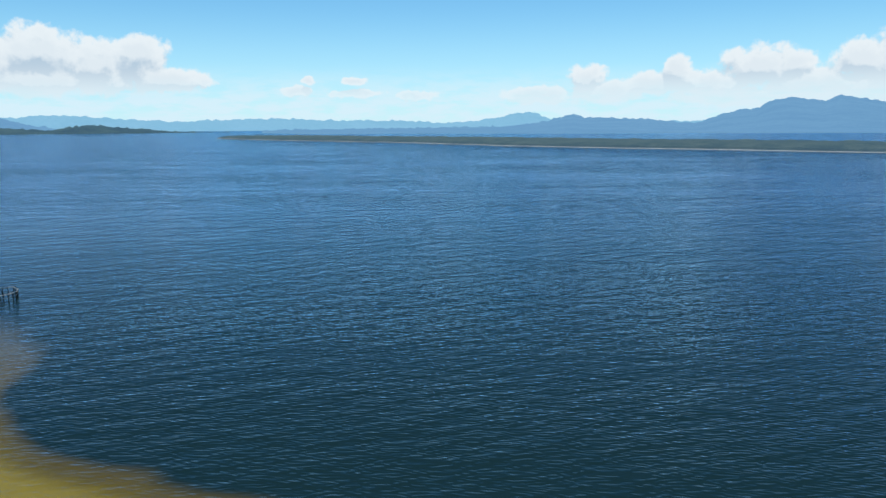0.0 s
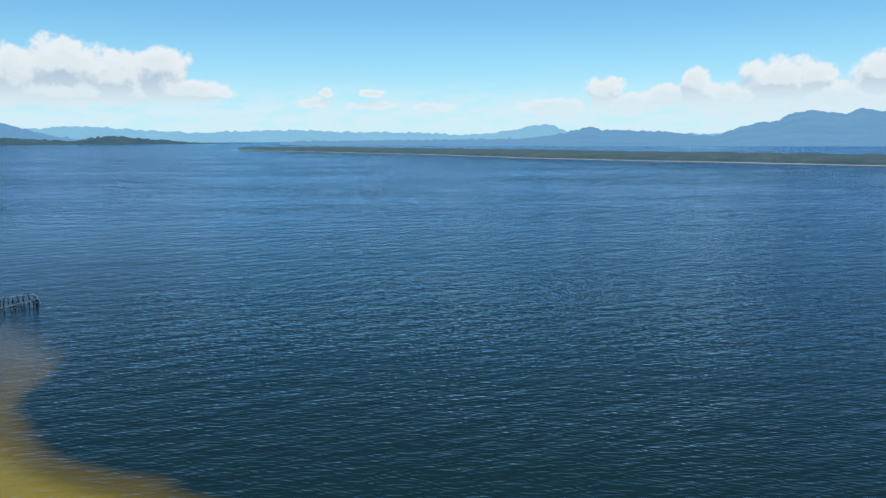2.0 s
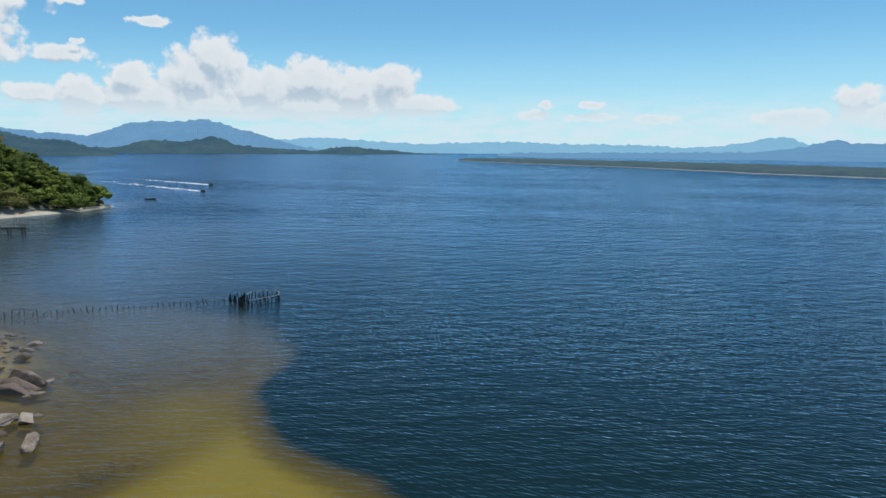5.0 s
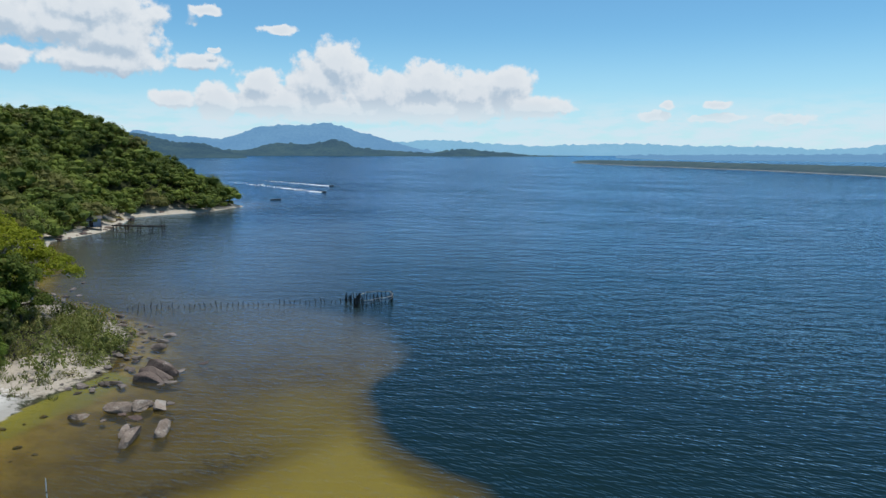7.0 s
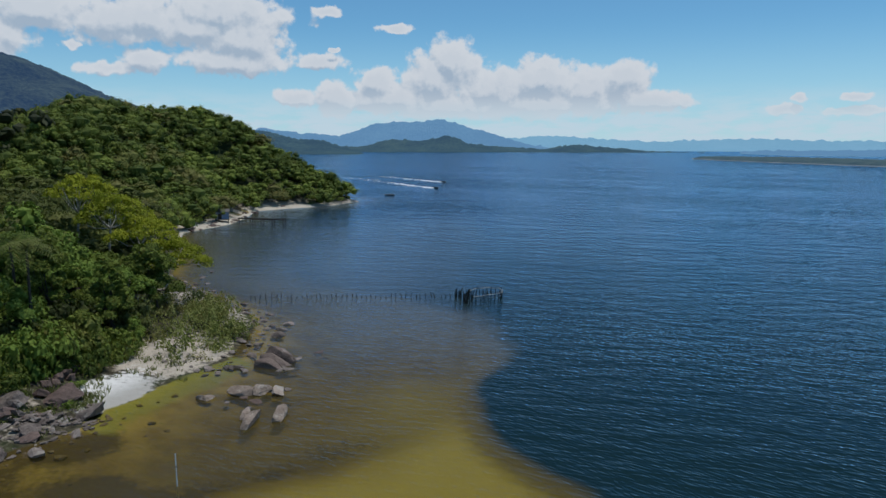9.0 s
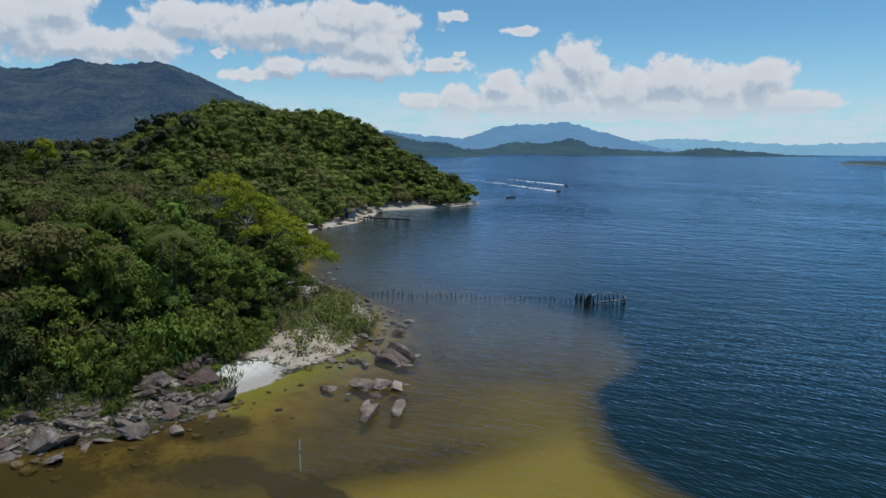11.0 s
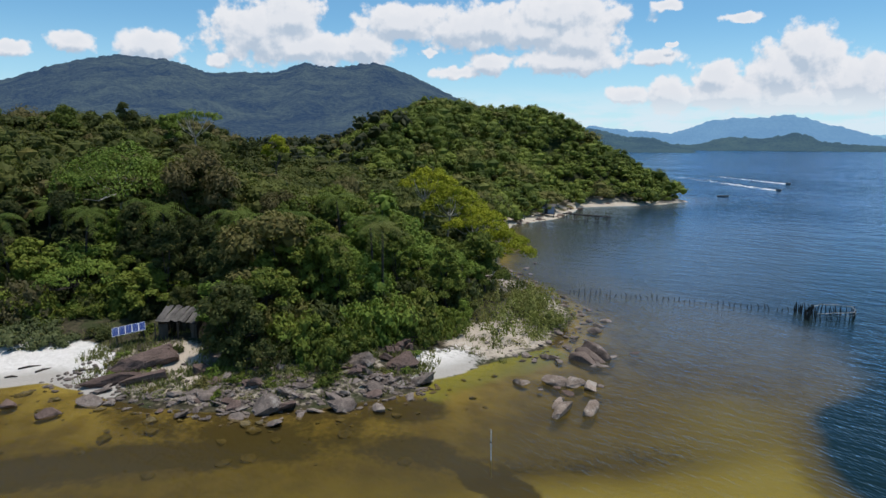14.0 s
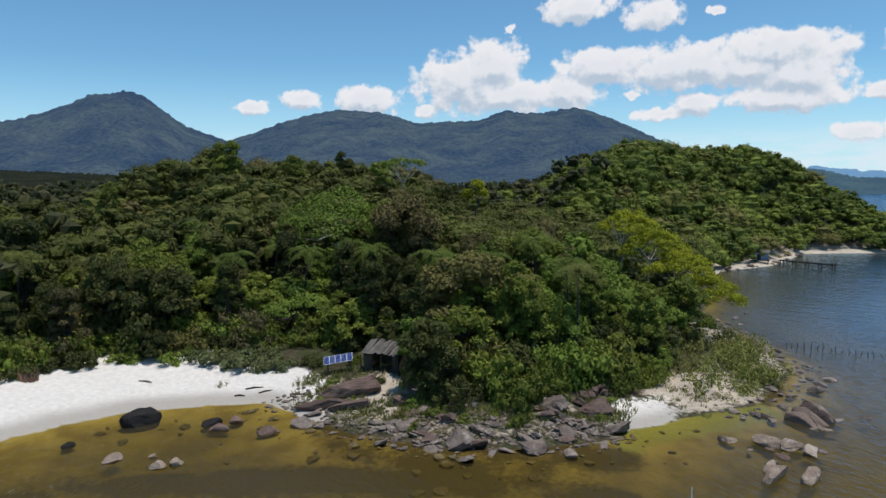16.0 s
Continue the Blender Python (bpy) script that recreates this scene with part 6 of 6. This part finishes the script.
# ---- boats on the bay ----
def hull_mesh(length, beam, height):
    sec = 9
    v, f = [], []
    for k in range(sec):
        t = k / (sec - 1)
        w = beam / 2 * (1 - max(0, (t - 0.45) / 0.55) ** 2.2) * (0.88 + 0.12 * min(1, t * 4))
        xk, up = (t - 0.5) * length, height * (1 + 0.35 * t * t)
        v += [(xk, -w, up), (xk, -w * 0.75, 0.05), (xk, 0, -0.22 + 0.2 * t ** 3), (xk, w * 0.75, 0.05), (xk, w, up), (xk, w * 0.86, up * 0.97), (xk, 0, up * 0.45), (xk, -w * 0.86, up * 0.97)]
    for k in range(sec - 1):
        for q in range(8):
            f.append((k * 8 + q, k * 8 + (q + 1) % 8, k * 8 + 8 + (q + 1) % 8, k * 8 + 8 + q))
    f.append((0, 7, 6, 1))
    f.append((1, 6, 3, 2))
    f.append((6, 5, 4, 3))
    return mesh_of("hull", v, f, HULL, False)


def motor_boat(px, py, turn, label):
    b = thing("motorboat", pose(px, py, 0.05, 0, -3, turn) @ Matrix.Diagonal((0.8, 0.8, 0.8, 1)), label, "boat", "motorboats crossing the bay")
    part_mesh("hull", hull_mesh(4.8, 1.7, 0.62), b)
    bm = bmesh.new()
    box(bm, (0.42, 0.34, 0.72), (-2.5, 0, 0.72), bevel=0.06)
    part("outboard_engine", bm, STAKE, b, "black outboard engine")
    for xk in (-0.9, 0.5):
        bm = bmesh.new()
        box(bm, (0.32, 1.4, 0.06), (xk, 0, 0.52), bevel=0.01)
        part("bench", bm, PLANK_DARK, b)
    bm = bmesh.new()
    box(bm, (0.5, 0.8, 0.45), (0.0, 0, 0.72), bevel=0.06)
    part("console", bm, BLUE_GREY, b)
    return b


def wake(points, widths, seed, label):
    """Foam trail on the water: two ragged arms of froth broken by gaps."""
    rg = np.random.default_rng(seed)
    V, F = [], []
    for i in range(len(points) - 1):
        (ax, ay), (bx, by) = points[i], points[i + 1]
        ln = math.hypot(bx - ax, by - ay)
        n = int(ln / 0.8)
        for k in range(n):
            t = (k + rg.uniform()) / n
            w = widths[i] + (widths[i + 1] - widths[i]) * t
            fade = (i + t) / (len(points) - 1)
            if rg.uniform() < 0.2 + fade * 0.75:
                continue
            for q in range(3):
                off = (rg.normal() * 0.35 + (0.75 if q == 0 else -0.75 if q == 1 else 0)) * w
                x0 = ax + (bx - ax) * t - (by - ay) / ln * off
                y0 = ay + (by - ay) * t + (bx - ax) / ln * off
                a, b_ = rg.uniform(0.9, 2.2) * (1.15 - fade), rg.uniform(0.25, 0.6) * (0.5 + w * 0.35)
                dx, dy = (bx - ax) / ln, (by - ay) / ln
                j = len(V)
                h = rg.uniform(0.05, 0.22) * (1.2 - fade)
                V += [(x0 - dx * a, y0 - dy * a, 0.02), (x0 - dy * b_, y0 + dx * b_, 0.03), (x0 + dx * a, y0 + dy * a, 0.02), (x0 + dy * b_, y0 - dx * b_, 0.03), (x0, y0, h)]
                F += [(j, j + 1, j + 4), (j + 1, j + 2, j + 4), (j + 2, j + 3, j + 4), (j + 3, j, j + 4)]
    return tagged(new("wake", mesh_of("wake", V, F, FOAM, True)), label, "wake", kind="stuff")


motor_boat(-202, 259.6, math.degrees(math.atan2(-33, 62)), "small dark motorboat throwing up a white wake")
motor_boat(-234.5, 309.2, math.degrees(math.atan2(-33, 62)), "small dark motorboat ahead of a faint wake")
wake([(-203.5, 260.4), (-222, 270), (-264, 293), (-338, 333)], [0.8, 1.6, 2.6, 4.0], 5, "white foam wake behind the motorboat")
wake([(-236, 310), (-252, 318), (-290, 337), (-340, 362)], [0.8, 1.5, 2.2, 3.0], 6, "fading foam wake behind the second motorboat")

mx, my = -188.1, 210.4
skiff = thing("moored_skiff", pose(mx, my, 0.02, 0, 0, 30) @ Matrix.Diagonal((0.9, 0.9, 0.8, 1)), "dark moored skiff lying on the bay", "boat")
part_mesh("hull", hull_mesh(4.4, 1.3, 0.5), skiff)
bm = bmesh.new()
box(bm, (0.3, 1.1, 0.05), (0, 0, 0.4), bevel=0.01)
part("bench", bm, PLANK_DARK, skiff)


# ---- beach shrubs, grass, driftwood ----
for px, py, s, t in ((-60.5, 33.5, 1.35, 1.5), (-62.6, 36.4, 1.6, 1.5), (-64.8, 39.6, 1.7, 1.4), (-66.8, 42.2, 1.5, 1.5), (-69.5, 44.6, 1.6, 1.6), (-73.0, 46.5, 1.5, 1.5),
                     (-61.6, 30.2, 0.9, 1.7), (-59.4, 37.2, 1.2, 1.2), (-61.8, 40.2, 1.3, 1.3), (-64.5, 43.8, 1.2, 1.3), (-58.2, 31.6, 0.7, 1.6), (-63.6, 33.0, 1.0, 1.8), (-76.5, 48.0, 1.4, 1.6), (-57.8, 34.2, 0.8, 1.0)):
    bush(px, py, s * 1.2, 3, t, "shrub", "sparse olive shrub growing from white sand")
rg = np.random.default_rng(86)
for k in range(28):
    t = rg.uniform(0, 1)
    px, py = -59.5 - 14 * t + rg.normal() * 1.0, 37.0 + 9.0 * t + rg.normal() * 0.9
    if ground_z(px, py) > 0.1:
        bush(px, py, rg.uniform(0.8, 1.7), 3, rg.uniform(1.1, 1.8), "shrub", "sparse olive shrub growing from white sand")
LOW = tree_meshes(66, "bush", 0.25, 1.25, 22, 95, 0.15, LEAF_GREY, base_r=0.04)
for px, py, s in ((-75.4, -6.6, 2.0), (-76.6, -8.6, 1.9), (-74.2, -4.6, 1.7), (-77.8, -10.6, 1.4), (-76.6, -5.0, 1.9), (-73.4, -3.0, 1.3)):
    make_tree(pose(px, py, ground_z(px, py) - 0.1, 0, 0, px * 50) @ Matrix.Diagonal((s, s, s * 1.15, 1)), LOW, "bush", "dense grey-green bush spreading over the sand", "bushes along the wood", "bush")
for px, py, s, k in ((-67.5, 1.6, 0.55, 1), (-66.8, 4.4, 0.5, 0), (-65.2, 5.6, 0.6, 2), (-71.6, 4.2, 0.9, 0), (-73.0, 0.5, 1.1, 2), (-72.4, 8.6, 1.2, 0), (-60.2, 6.2, 0.55, 3), (-58.4, 8.8, 0.6, 3), (-57.2, 11.6, 0.6, 3), (-56.6, 15.0, 0.55, 3), (-59.0, 4.0, 0.5, 3), (-61.0, 8.6, 0.8, 0)):
    bush(px, py, s, k, 1.0)


rg = np.random.default_rng(87)
for k in range(62):
    a = rg.uniform(64, 88)
    px, py = at_bearing(a, np.interp(a, [63, 70, 80, 86, 90], [56.5, 53.5, 53.5, 56.5, 61]) + rg.normal() * 1.2)
    if ground_z(px, py) > 0.2:
        bush(px, py, rg.uniform(0.35, 0.75), int(rg.choice([0, 1, 3, 3])), rg.uniform(0.8, 1.2))


def tuft_field(name, label, spots, seed, mat, h):
    """Blades of grass in tufts, one mesh."""
    rg = np.random.default_rng(seed)
    V, F = [], []
    for px, py, rad, n in spots:
        for k in range(n):
            a, q = rg.uniform(0, 6.283), rad * math.sqrt(rg.uniform())
            bx, by = px + q * math.cos(a), py + q * math.sin(a)
            bz = ground_z(bx, by) if k % 4 == 0 else bz
            d = rg.uniform(0, 6.283)
            hh, w = h * rg.uniform(0.5, 1.3), 0.045
            lx, ly = rg.normal() * 0.18, rg.normal() * 0.18
            j = len(V)
            V += [(bx - w * math.cos(d), by - w * math.sin(d), bz - 0.05), (bx + w * math.cos(d), by + w * math.sin(d), bz - 0.05), (bx + lx, by + ly, bz + hh)]
            F.append((j, j + 1, j + 2))
    return tagged(new(name, mesh_of(name, V, F, mat)), label, "grass", kind="stuff")


rg = np.random.default_rng(89)
spots = []
for k in range(200):
    a = rg.uniform(63, 90)
    px, py = at_bearing(a, np.interp(a, [63, 70, 80, 86, 90], [57, 53.5, 54, 57, 62]) + rg.normal() * 2.0)
    if ground_z(px, py) > 0.15:
        spots.append((px, py, rg.uniform(0.3, 0.8), 28))
for k in range(60):
    spots.append((-69.5 + rg.normal() * 2.6, 2.2 + rg.normal() * 2.6, 0.7, 30))
for k in range(34):
    spots.append((-60.0 + rg.normal() * 2.6, 31.5 + rg.normal() * 3.0, 0.35, 12))
tuft_field("grass", "yellowish grass tufts among the shore rocks", spots, 90, GRASS, 0.42)
tuft_field("dry_bush", "dry pinkish dead bush lying on the sand", [(-73.5, -25.0, 0.8, 260)], 91, DRY, 0.9)
for k, (px, py, ln, t) in enumerate(((-69.5, -5.2, 1.6, 100), (-68.6, -4.2, 1.3, 120), (-72.6, -15.0, 1.5, 60), (-68.0, -6.4, 0.9, 80), (-66.5, -1.4, 1.5, 70))):
    v, f = tube([(-ln / 2, 0, 0.05), (0, 0.06, 0.09), (ln / 2, -0.04, 0.06)], [0.07, 0.09, 0.04], 6)
    ob = new("driftwood", mesh_of("driftwood", v, f, BARK, True))
    ob.matrix_world = pose(px, py, ground_z(px, py), 0, 0, t)
    tagged(ob, "dark driftwood log lying on sand", "driftwood", "driftwood on the beach")
